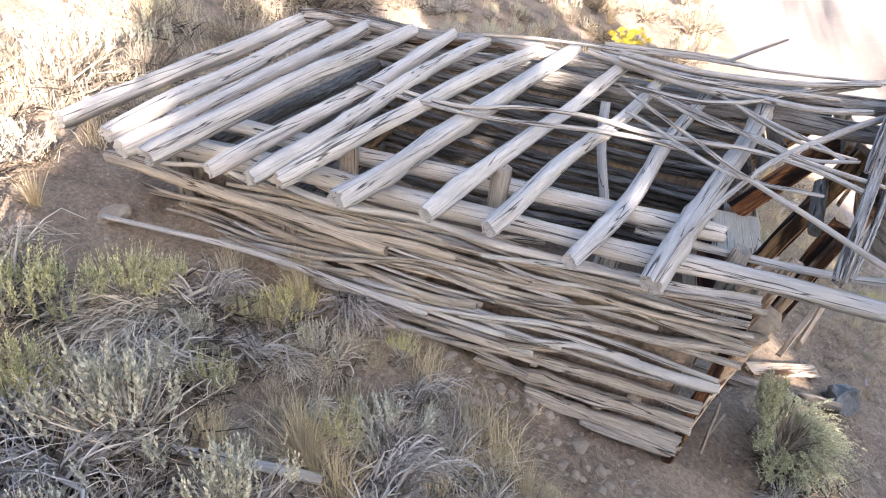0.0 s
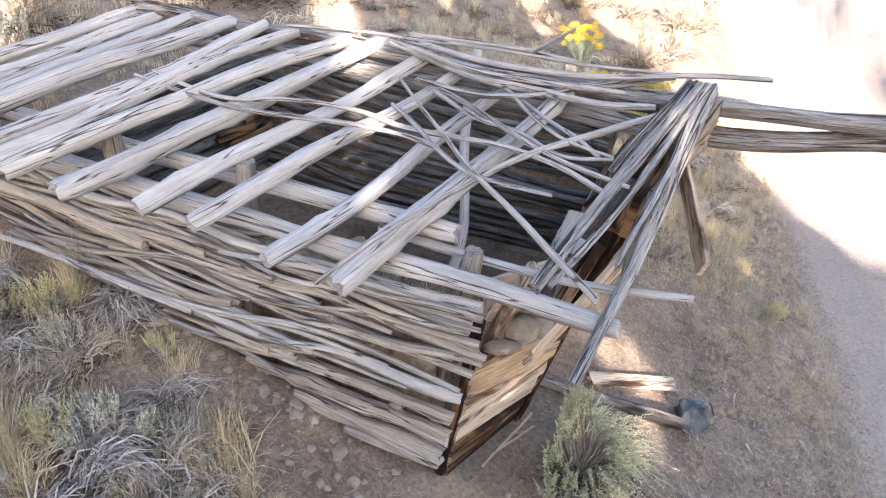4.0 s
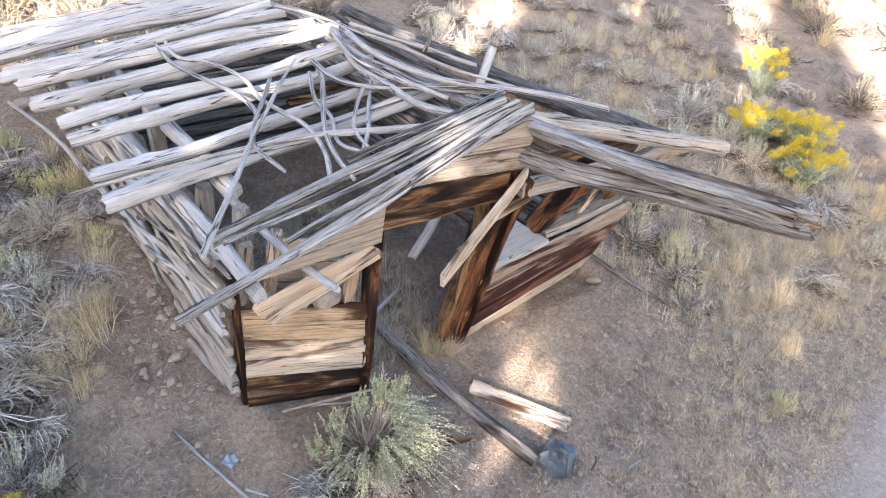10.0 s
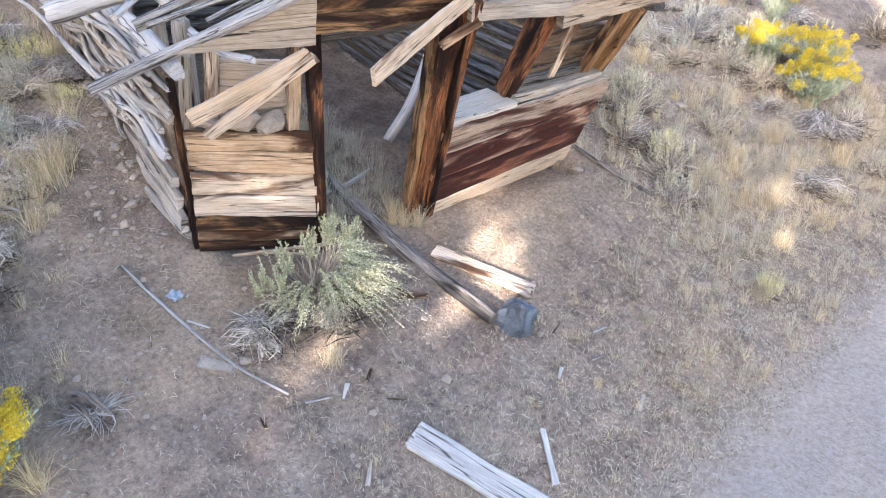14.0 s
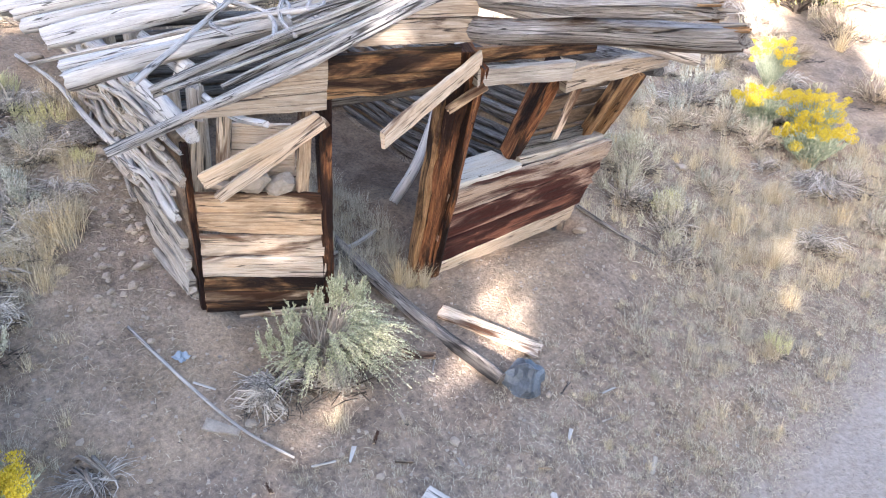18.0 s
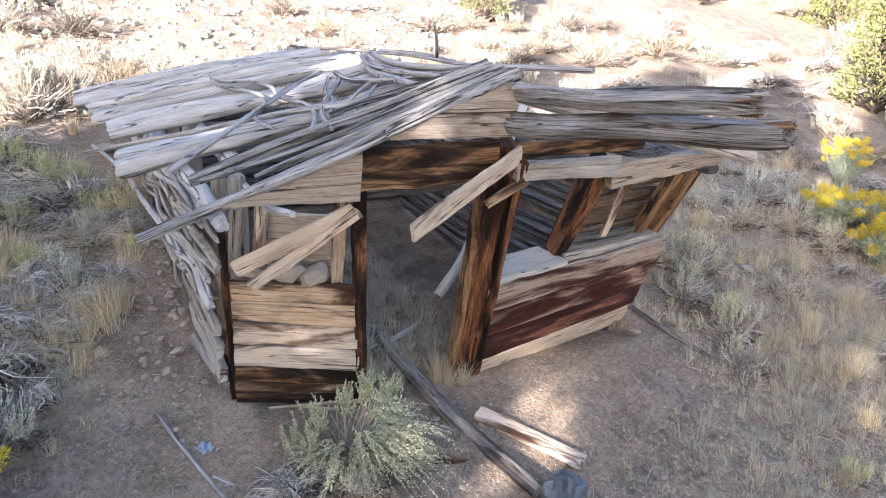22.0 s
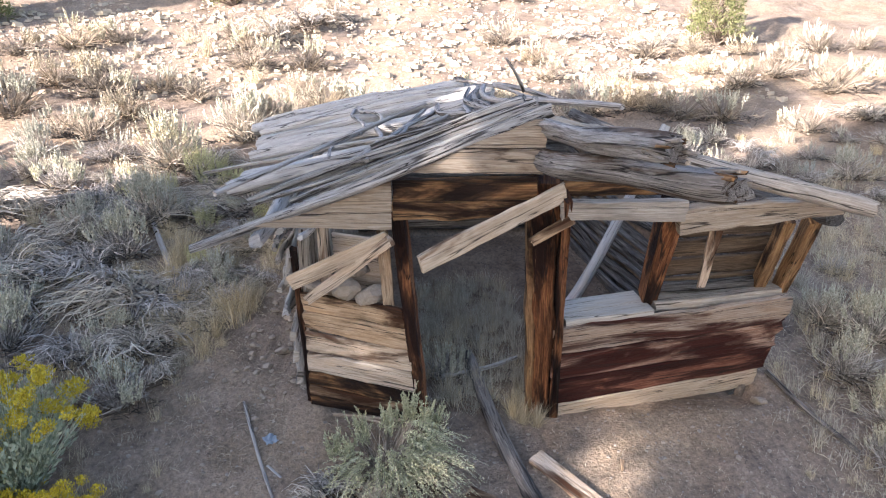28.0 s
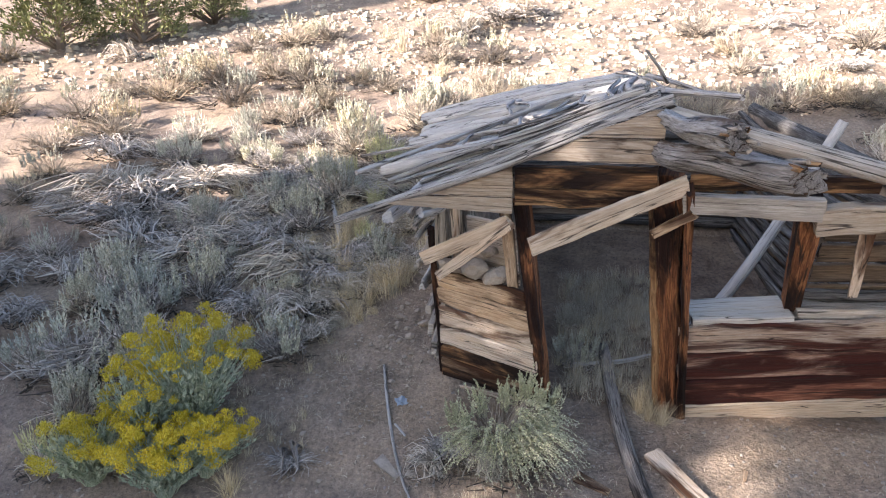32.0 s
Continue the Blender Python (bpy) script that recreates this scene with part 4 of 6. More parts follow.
def make_sage(seed, leafmat, w=0.42, h=0.5, sprigs=110, dry=90, tall=1.0, droop=0.0, fine=1.0, bunch=11, low=1.05, leaves=20):
    rng = random.Random(seed)
    wood_, leaf_ = Cloud(), Cloud()
    for k in range(dry):
        d = way(rng, rng.uniform(0.3, 1.4))
        l = rng.uniform(0.5, 1.05)
        tip = Vector((d.x * w, d.y * w, d.z * h * 0.75)) * l
        bend = Vector((rng.uniform(-1, 1), rng.uniform(-1, 1), rng.uniform(-0.2, 1.0))) * 0.09
        wood_.stem([Vector((0, 0, -0.03)) + way(rng, 1.5) * 0.04, tip * 0.4 + bend, tip * 0.75 + bend * 0.6, tip], rng.uniform(0.004, 0.011), 0.002)
        for _ in range(2):
            b = tip * rng.uniform(0.5, 0.95)
            e = b + (way(rng, rng.uniform(0.2, 1.5)) + d * 0.5) * rng.uniform(0.05, 0.14)
            wood_.stem([b, e], 0.0026, 0.001)
    heads = [way(rng, rng.uniform(0.0, low)) for _ in range(max(4, sprigs // bunch))]
    for k in range(sprigs):
        d = (heads[rng.randrange(len(heads))] + way(rng, 1.5) * 0.2).normalized()
        base = Vector((d.x * w * 0.9, d.y * w * 0.9, max(0.05, d.z) * h * rng.uniform(0.55, 0.85)))
        up = (Vector((d.x * 0.4, d.y * 0.4, 1.0)) + way(rng, 1.5) * 0.16).normalized()
        l = rng.uniform(0.09, 0.19) * tall
        out = Vector((d.x, d.y, 0))
        wood_.stem([base * 0.55, base + up * l * 0.3], 0.0028, 0.0014)
        for i in range(leaves):
            u = i / (leaves - 1)
            q = base + up * l * u + droop * l * u * u * (out * 0.9 - Vector((0, 0, 0.9)))
            leaf_.leaf(q, (up * (0.8 + 0.8 * u) + way(rng, 1.5) * (0.8 - 0.5 * u) - Vector((0, 0, 1.6 * droop * u))).normalized(), rng.uniform(0.02, 0.037) * (1.15 - 0.45 * u) * fine, rng)
    return wood_.mesh("woody_base"), leaf_.mesh("foliage"), leafmat, litter_heap(rng, w * 0.8, h * 0.3, 110)


def make_dead(seed, w=0.5, h=0.36, bundles=10, per=14, fan=6.2832, stout=1.0):
    """Arching bundles of bare stems over near-black litter that stands in for shade."""
    rng = random.Random(seed)
    c = Cloud()
    for k in range(bundles):
        a = rng.uniform(-fan / 2, fan / 2)
        reach, arch = w * rng.uniform(0.55, 1.1), h * rng.uniform(0.35, 1.0)
        s = way(rng, 1.5) * rng.uniform(0, 0.14)
        s.z = 0
        bend = rng.uniform(-0.5, 0.5)
        for _ in range(per):
            b = a + rng.gauss(0, 0.26)
            l, top = reach * rng.uniform(0.55, 1.1), arch * rng.uniform(0.6, 1.1)
            o = s + way(rng, 1.5) * 0.05
            swing = bend + rng.gauss(0, 0.3)
            pts = []
            for u in (0.0, 0.25, 0.5, 0.75, 1.0):
                g = b + swing * u * u
                pts.append(o + Vector((math.cos(g) * l * u, math.sin(g) * l * u, top * (2.6 * u - 2.15 * u * u) + rng.uniform(-0.03, 0.03))))
            c.stem(pts, rng.uniform(0.003, 0.0075) * stout, 0.0015 * stout)
            if rng.random() < 0.6:
                q = pts[rng.randrange(2, 5)]
                e = q + Vector((math.cos(b), math.sin(b), rng.uniform(-0.3, 0.6))) * rng.uniform(0.05, 0.13)
                c.stem([q, (q + e) / 2 + way(rng, 1) * 0.012, e], 0.003, 0.0014)
    for k in range(6):
        a, l = rng.uniform(0, 6.2832), w * rng.uniform(0.5, 1.0)
        pts = [Vector((math.cos(a + 0.5 * math.sin(3 * u)) * l * u, math.sin(a + 0.5 * math.sin(3 * u)) * l * u, h * (0.15 + 0.5 * u * (1.2 - u)) + rng.uniform(-0.02, 0.02))) for u in (0, 0.2, 0.4, 0.6, 0.8, 1)]
        c.stem(pts, rng.uniform(0.012, 0.02), 0.005, 5)
    return c.mesh("bare_wood"), litter_heap(rng, w * 0.8, h * 0.5, 130)


def make_tuft(seed, w=0.1, h=0.26, blades=170, droop=0.5, short=False):
    rng = random.Random(seed)
    c = Cloud()
    for k in range(blades):
        d = way(rng, abs(rng.gauss(0, 0.5)))
        l = h * rng.uniform(0.5, 1.1)
        s = way(rng, 1.57) * rng.uniform(0, w * 0.45)
        s.z = -0.01
        out = Vector((d.x, d.y, 0))
        pts = [s, s + d * l * 0.5, s + d * l * 0.85 + out * l * droop * 0.25, s + d * l + out * l * droop * 0.6 - Vector((0, 0, l * droop * 0.2 * d.xy.length))]
        if short:
            pts = [pts[0], pts[1], pts[3]]
        c.blade(pts, rng.uniform(0.0014, 0.003) if short else rng.uniform(0.0009, 0.0019), way(rng, 1.57))
    return c.mesh("grass_tuft")


def make_rabbitbrush(seed, w=0.44, h=0.68, stems=210):
    rng = random.Random(seed)
    g, y = Cloud(), Cloud()
    for k in range(stems):
        d = way(rng, rng.uniform(0, 1.05) ** 0.8)
        tip = Vector((d.x * w, d.y * w, (0.45 + 0.55 * d.z) * h)) * rng.uniform(0.72, 1.05)
        s = way(rng, 1.57) * 0.05
        pts = [s, tip * 0.5 + Vector((d.x, d.y, 0)) * -0.03, tip]
        g.stem(pts, 0.003, 0.0014)
        for i in range(12):
            q = tip * rng.uniform(0.3, 0.9)
            g.leaf(q, (d + way(rng, 1.0)).normalized(), rng.uniform(0.025, 0.045), rng)
        if k % 5 == 0:
            wide = rng.uniform(0.03, 0.075)
            crown = tip + d * 0.04
            g.stem([tip, crown], 0.0014, 0.001)
            for i in range(int(4200 * wide)):
                o = way(rng, rng.uniform(0, 3.1)) * wide * rng.random() ** 0.4
                o.z *= 0.7
                y.leaf(crown + o, way(rng, rng.uniform(0, 1.4)), rng.uniform(0.012, 0.021), rng)
    return g.mesh("foliage"), y.mesh("bloom")


def make_tree(seed, h=2.2, w=0.8, clumps=420, size=0.05, per=14):
    rng = random.Random(seed)
    t, c = Cloud(), Cloud()
    trunk = spine([(0, 0, -0.2), (0.04 * h * rng.uniform(-1, 1), 0.02 * h, h * 0.4), (0, 0, h * 0.92)], h / 10)
    t.stem(trunk, 0.045 * h, 0.006 * h, 8)
    for k in range(clumps):
        u = rng.uniform(0.06, 1.0) ** 0.9
        r = w * (1 - u) ** 0.6 * (0.75 + 0.35 * wave(u * 5, seed, k % 7)) * math.sqrt(rng.uniform(0.25, 1.0))
        a = rng.uniform(0, 6.2832)
        q = Vector((math.cos(a) * r, math.sin(a) * r, u * h))
        if k % 5 == 0:
            t.stem([Vector((0, 0, max(0.0, q.z - r * 0.4))), q * 0.6 + Vector((0, 0, q.z * 0.3)), q], 0.012 * h * (1.1 - u), 0.002 * h, 4)
        for _ in range(per):
            o = way(rng, rng.uniform(0, 3.1)) * size * rng.uniform(0.3, 1.9)
            c.leaf(q + o, (Vector((math.cos(a), math.sin(a), 0.8)) + way(rng, rng.uniform(0, 3)) * 0.9).normalized(), size * rng.uniform(0.6, 1.3), rng)
    return t.mesh("trunk"), c.mesh("crown")


def make_door_sage(seed):
    """A loose plant: upright sprigs behind, long feathery sprays hanging forward, a dry straw heart."""
    rng = random.Random(seed)
    wood_, leaf_, dry_ = Cloud(), Cloud(), Cloud()

    def spray(base, head, length, droop, leaves, size):
        mid = base * 0.45 + Vector((0, 0, 0.05)) + way(rng, 1.5) * 0.03
        wood_.stem([Vector((rng.uniform(-0.05, 0.05), rng.uniform(-0.05, 0.05), -0.02)), mid, base], 0.005, 0.0022)
        side = Vector((head.x, head.y, 0))
        pts = [base + head * length * u + (side * 0.5 - Vector((0, 0, 1.0))) * droop * length * u * u for u in (0, 0.25, 0.5, 0.75, 1.0)]
        wood_.stem(pts, 0.0016, 0.0008)
        for i in range(leaves * 2):
            u = (i + rng.random()) / (2 * leaves)
            k = min(3, int(u * 4))
            q = pts[k].lerp(pts[k + 1], u * 4 - k)
            d = (pts[k + 1] - pts[k]).normalized()
            leaf_.leaf(q, (d * 0.9 + way(rng, rng.uniform(0.3, 2.6)) * (1.1 - 0.5 * u)).normalized(), size * rng.uniform(0.8, 1.5) * (1.2 - 0.4 * u), rng)

    for cx, cy, cz, many, tall in ((-0.3, 0.1, 0.2, 16, 0.2), (-0.22, 0.02, 0.22, 14, 0.18), (-0.15, 0.14, 0.26, 20, 0.22), (0.02, 0.12, 0.34, 22, 0.2), (0.14, 0.1, 0.4, 30, 0.2), (0.24, 0.06, 0.38, 26, 0.18), (0.3, 0.14, 0.3, 18, 0.2)):
        for _ in range(many):
            b = Vector((cx, cy, cz)) + way(rng, rng.uniform(0, 3.1)) * rng.uniform(0.0, 0.07)
            spray(b, (Vector((cx * 0.3, cy * 0.2, 1.0)) + way(rng, 1.5) * 0.25).normalized(), tall * rng.uniform(0.5, 1.05), 0.1, 28, 0.016)
    for a, r0, z0, many, long in ((-0.2, 0.3, 0.3, 26, 0.3), (-0.6, 0.32, 0.26, 26, 0.32), (-1.0, 0.3, 0.24, 24, 0.3), (-1.3, 0.24, 0.32, 22, 0.24), (-1.75, 0.22, 0.32, 16, 0.2), (-2.3, 0.24, 0.26, 18, 0.2), (-2.8, 0.26, 0.2, 18, 0.2), (0.25, 0.28, 0.3, 22, 0.26), (-0.8, 0.2, 0.38, 22, 0.26), (-0.1, 0.2, 0.4, 20, 0.24)):
        for _ in range(many):
            w = a + rng.gauss(0, 0.2)
            k = r0 * rng.uniform(0.5, 1.0)
            spray(Vector((math.cos(w) * k, math.sin(w) * k, z0 * rng.uniform(0.6, 1.15))), Vector((math.cos(w), math.sin(w), rng.uniform(0.1, 0.9))).normalized(), long * rng.uniform(0.5, 1.0), rng.uniform(0.5, 1.1), 26, 0.015)
    for _ in range(150):
        d = way(rng, rng.uniform(0.2, 1.5))
        tip = Vector((d.x * 0.4, d.y * 0.36, d.z * 0.46)) * rng.uniform(0.5, 1.0)
        wood_.stem([way(rng, 1.5) * 0.05, tip * 0.5 + way(rng, 1.2) * 0.04, tip], rng.uniform(0.003, 0.008), 0.0012)
    for _ in range(420):
        c = Vector((-0.02, -0.22, 0.1)) + Vector((rng.gauss(0, 0.06), rng.gauss(0, 0.045), rng.gauss(0, 0.04)))
        a, e = way(rng, rng.uniform(0.3, 2.6)) * rng.uniform(0.03, 0.09), way(rng, rng.uniform(0.3, 2.6)) * 0.02
        dry_.blade([c - a, c + e, c + a], rng.uniform(0.002, 0.004), way(rng, 1.57))
    return wood_.mesh("woody_base"), leaf_.mesh("foliage"), dry_.mesh("dry_heart"), litter_heap(rng, 0.36, 0.14, 260)


SAGES = [make_sage(11, SAGEGREY, 0.42, 0.46, 70, 95), make_sage(12, SAGEGREY, 0.4, 0.44, 120, 80), make_sage(13, SAGEBLUE, 0.36, 0.36, 120, 90), make_sage(14, SAGEBLUE, 0.46, 0.36, 42, 150),
         make_sage(15, SAGEGREY, 0.44, 0.38, 30, 130), make_sage(16, SAGE, 0.34, 0.34, 105, 60, 1.5)]
FAR = [make_sage(18, SAGEGREY, 0.52, 0.42, 44, 60, 0.7), make_sage(19, DRYLEAF, 0.56, 0.4, 50, 75, 0.7), make_sage(20, DRYLEAF, 0.56, 0.44, 40, 75, 0.7)]
DEADS = [make_dead(21, stout=1.3), make_dead(22, 0.55, 0.32, 9, 14, stout=1.4), make_dead(23, 0.44, 0.42, 9, 14, stout=1.3), make_dead(24, 0.6, 0.32, 9, 22, 1.3), make_dead(25, 0.62, 0.3, 15, 17, 6.2832, 1.6)]
TUFTS = [make_tuft(31, 0.14, 0.26, 210, 0.8), make_tuft(32, 0.2, 0.22, 210, 1.3), make_tuft(33, 0.08, 0.3, 220, 0.3), make_tuft(34, 0.2, 0.16, 270, 1.3)]
THIN = [make_tuft(35, 0.16, 0.22, 46, 0.5, True), make_tuft(36, 0.2, 0.18, 46, 1.0, True), make_tuft(37, 0.14, 0.28, 40, 0.3, True), make_tuft(38, 0.26, 0.13, 50, 1.3, True)]
RABBITS = [make_rabbitbrush(41), make_rabbitbrush(42, 0.45, 0.42)]
prng = random.Random(77)


def sit(ob, x, y, size, sink=0.02, flat=1.0):
    ob.location = (x, y, ground_at(x, y) - sink * size)
    ob.rotation_euler = (prng.uniform(-0.1, 0.1), prng.uniform(-0.1, 0.1), prng.uniform(0, 6.28))
    ob.scale = (size, size, size * flat)


def sage(x, y, size=1.0, kind=None, flat=1.0, label=None):
    kind = prng.randrange(5) if kind is None else kind
    stems, leaves, mat, litter = FAR[kind % 3] if y > 4.7 or x > 8.5 or x < -5 else SAGES[kind]
    ob = thing("sagebrush", (x, y, 0), label or ("grey-green sagebrush with dry lower stems", "yellow-green leafy sagebrush on the slope", "pale blue-grey sagebrush on dry earth", "sparse grey sagebrush with bare twigs", "half-dead sagebrush with few leaves", "upright yellow-green sagebrush sprigs")[kind], "shrub", "sagebrush on the hillside")
    part("woody_base", stems, DRYWOOD if y > 4.7 or x > 8.5 or x < -5 else TWIG, ob)
    part("foliage", leaves, mat, ob)
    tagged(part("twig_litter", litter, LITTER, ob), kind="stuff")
    sit(ob, x, y, size, 0.02, flat)


def dead(x, y, size=1.0, kind=None, flat=1.0, turn=None):
    kind = prng.randrange(3) if kind is None else kind
    ob = thing("dead_shrub", (x, y, 0), "heap of bare grey dead sagebrush twigs", "shrub", "dead shrubs")
    part("bare_wood", DEADS[kind][0], TWIG, ob)
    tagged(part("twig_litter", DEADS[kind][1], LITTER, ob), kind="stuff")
    sit(ob, x, y, size, 0.02, flat)
    if turn is not None:
        ob.rotation_euler = (0, 0, turn)


def tuft(x, y, size=1.0, kind=None, mat=STRAW):
    kind = prng.randrange(4) if kind is None else kind
    me = TUFTS[kind]
    if mat is not STRAW:
        key = me.name.split(".")[0] + "_" + str(kind) + mat.name
        me = bpy.data.meshes.get(key) or me.copy()
        me.name = key
        if not me.materials or me.materials[0] is not mat:
            me.materials.clear()
            me.materials.append(mat)
    ob = part("grass_tuft", me, mat, None)
    tagged(ob, "dry straw-coloured bunch grass on earth" if mat is STRAW else "bleached pale dry grass tuft", "grass", "grass tufts")
    sit(ob, x, y, size)


def grass_field(spots_, mat, label):
    """Many tufts that nobody could count, as one mesh."""
    v, f = [], []
    for x, y, size, kind in spots_:
        me = THIN[kind]
        n = len(me.vertices)
        co = np.empty(n * 3, np.float32)
        me.vertices.foreach_get("co", co)
        co = co.reshape(-1, 3) * size
        a = prng.uniform(0, 6.28)
        x_, y_ = co[:, 0] * math.cos(a) - co[:, 1] * math.sin(a), co[:, 0] * math.sin(a) + co[:, 1] * math.cos(a)
        base = sum(len(q) for q in v)
        v.append(np.stack([x_ + x, y_ + y, co[:, 2] + ground_at(x, y)], 1))
        ids = np.empty(len(me.polygons) * 4, np.int32)
        me.polygons.foreach_get("vertices", ids)
        f.append(ids.reshape(-1, 4) + base)
    me = mesh_of("dry_grass", np.concatenate(v).tolist(), np.concatenate(f).tolist(), None, False)
    tagged(part("dry_grass", me, mat, None), label, "grass", kind="stuff")


def rabbitbrush(x, y, size, kind):
    ob = thing("rabbitbrush", (x, y, 0), "rabbitbrush in full yellow bloom", "shrub", "yellow rabbitbrush")
    part("foliage", RABBITS[kind][0], GREEN, ob)
    part("bloom", RABBITS[kind][1], YELLOW, ob)
    sit(ob, x, y, size)


# beside the side wall
for x, y, z, k in ((-1.18, 3.2, 0.85, 5), (-0.96, 3.08, 0.6, 5), (-1.71, 3.53, 0.95, 5), (-1.5, 3.38, 0.85, 5), (-0.84, 2.63, 0.5, 5), (-0.62, 2.46, 0.6, 5), (-0.79, 2.15, 0.65, 1), (-2.06, 3.02, 0.55, 5), (-0.51, 1.69, 0.4, 5),
                   (-1.91, 2.66, 0.8, 2), (-1.09, 1.5, 0.8, 2), (-0.98, 1.32, 0.5, 2), (-0.57, 4.54, 0.75, 2), (-1.86, 0.57, 0.75, 4), (-2.1, 3.75, 1.5, 0), (-2.5, 3.2, 1.0, 4), (-1.95, 3.08, 0.7, 5), (-1.45, 2.45, 0.55, 5),
                   (-3.56, 0.5, 1.3, 1), (-3.49, 4.74, 1.3, 3), (-1.14, 5.05, 1.1, 3), (-3.2, 5.43, 1.2, 4), (-1.16, 2.75, 0.5, 1), (-2.3, 2.3, 0.8, 4)):
    sage(x, y, z, k)
for x, y, z, k, turn in ((-1.05, 3.02, 1.25, 3, 2.8), (-1.2, 3.0, 1.1, 3, 3.3), (-0.81, 2.88, 0.7, 2, None), (-1.29, 2.8, 0.8, 1, None), (-1.0, 2.45, 0.7, 0, None), (-0.3, 2.2, 0.8, 3, 4.2), (-2.19, 3.06, 0.9, 0, None),
                         (-2.3, 2.6, 1.0, 0, None), (-1.15, 1.45, 0.65, 1, None), (-1.7, 1.39, 0.8, 1, None), (-2.0, 1.48, 1.0, 4, None), (-2.3, 1.3, 0.9, 4, None), (-3.2, 1.9, 1.2, 4, None), (-2.5, 1.65, 0.9, 4, None), (-3.3, 1.3, 1.1, 4, None), (-2.6, 2.45, 1.0, 4, None), (-3.9, 2.7, 1.3, 4, None), (-4.4, 1.9, 1.3, 4, None), (-2.3, 1.69, 1.1, 1, None), (-4.43, 2.42, 1.7, 0, None),
                         (-1.0, 0.93, 0.5, 2, None), (-0.9, 2.3, 0.55, 3, 4.0), (-1.6, 2.95, 0.9, 3, 3.9), (-3.0, 1.6, 1.2, 1, None), (-2.8, 2.9, 1.1, 0, None), (-1.2, 1.95, 0.5, 2, None)):
    dead(x, y, z, k, 1.0, turn)
for x, y, z, k in ((-1.5, 1.82, 1.5, 2), (-1.46, 1.86, 1.35, 2), (-1.53, 1.76, 1.3, 2), (-0.71, 1.07, 1.5, 1), (-0.78, 1.0, 1.2, 1), (-1.12, 2.25, 0.8, 1), (-0.9, 2.2, 0.8, 0), (-1.0, 2.35, 0.9, 1), (-1.75, 2.41, 0.55, 0), (-1.66, 2.22, 0.6, 0), (-0.41, 2.49, 1.4, 2), (-0.5, 2.4, 1.2, 2), (-0.63, 1.83, 0.7, 0),
                   (-1.16, 0.67, 1.1, 1), (-1.8, 0.87, 1.0, 0), (-2.62, 2.19, 0.9, 0), (-1.5, 1.91, 0.7, 1), (-1.83, 1.03, 0.9, 2), (-2.65, 3.58, 1.2, 1), (-1.94, 1.03, 0.8, 0), (-1.17, 0.99, 0.9, 1), (-0.92, 4.1, 0.9, 2), (-1.25, 0.75, 0.8, 3), (-0.85, 0.6, 0.6, 3), (-1.4, 1.2, 0.7, 1)):
    tuft(x, y, z, k)
for x, y, s, k in ((0.32, 5.1, 1.5, 0), (1.2, 5.06, 1.3, 3), (2.53, 4.93, 1.3, 4), (-0.4, 5.5, 1.4, 0), (1.9, 5.6, 1.4, 3), (0.6, 4.6, 0.9, 3)):
    sage(x, y, s, k)
for k in range(14):
    dead(prng.uniform(-4.0, -1.95), prng.uniform(1.0, 3.7), prng.uniform(0.5, 0.95), None, prng.uniform(0.6, 0.9))
for k in range(24):
    tuft(prng.uniform(-3.0, -0.7), prng.uniform(0.4, 3.4), prng.uniform(0.5, 1.15), None, PALEGRASS if k % 2 == 0 else STRAW)
for k in range(8):
    sage(prng.uniform(-3.4, -1.3), prng.uniform(0.6, 3.6), prng.uniform(0.4, 0.7), 5 if k % 2 else 4)

for x, y, z, k in ((-0.72, 1.5, 0.6, 1), (-0.8, 2.05, 0.6, 0), (-0.75, 2.75, 0.65, 2), (-0.85, 1.25, 0.6, 2), (-1.05, 1.2, 0.75, 0), (-1.25, 0.9, 0.8, 1), (-1.35, 1.4, 0.85, 2), (-1.5, 0.6, 0.8, 0), (-1.15, 1.6, 0.7, 1), (-1.7, 1.0, 0.9, 1), (-1.3, 0.3, 0.6, 2)):
    dead(x, y, z, k)
for x, y, z, k in ((-0.55, 1.5, 1.3, 1), (-0.62, 2.0, 1.3, 1), (-0.6, 2.9, 1.3, 0), (-0.7, 2.5, 1.3, 1), (-0.65, 1.25, 1.3, 3), (-0.8, 0.95, 1.8, 1), (-1.1, 0.7, 1.6, 1), (-0.95, 1.05, 1.5, 0), (-1.3, 1.15, 1.5, 1), (-0.75, 1.35, 1.3, 3), (-1.45, 0.8, 1.4, 1), (-1.2, 0.45, 1.2, 3), (-1.55, 1.6, 1.5, 0), (-1.0, 1.8, 1.2, 1), (-1.9, 1.4, 1.4, 1), (-1.6, 0.3, 1.2, 1)):
    tuft(x, y, z, k, STRAW if k != 3 else PALEGRASS)
sage(-1.3, 1.75, 0.6, 5)
sage(-1.75, 0.7, 0.6, 1)

# in front of the cabin
stems, leaves, heart, litter = make_door_sage(61)
ob = thing("sagebrush", (0.56, -0.8, 0), "loose green sagebrush with hanging sprays by the doorway", "shrub", "sagebrush on the hillside")
part("woody_base", stems, DRYWOOD, ob)
part("foliage", leaves, FRONTSAGE, ob)
part("dry_heart", heart, PALEGRASS, ob, "tangle of dry straw-coloured stems")
tagged(part("twig_litter", litter, LITTER, ob), kind="stuff")
ob.location = (0.56, -0.8, ground_at(0.56, -0.8) - 0.01)
ob.scale = (1.12, 1.12, 1.1)
dead(0.2, -0.78, 0.6, 0, 0.8)
sage(1.05, 0.55, 0.75, 2)
dead(0.12, -0.92, 0.7, 2, 0.8)
tuft(0.45, -1.2, 0.9, 1)
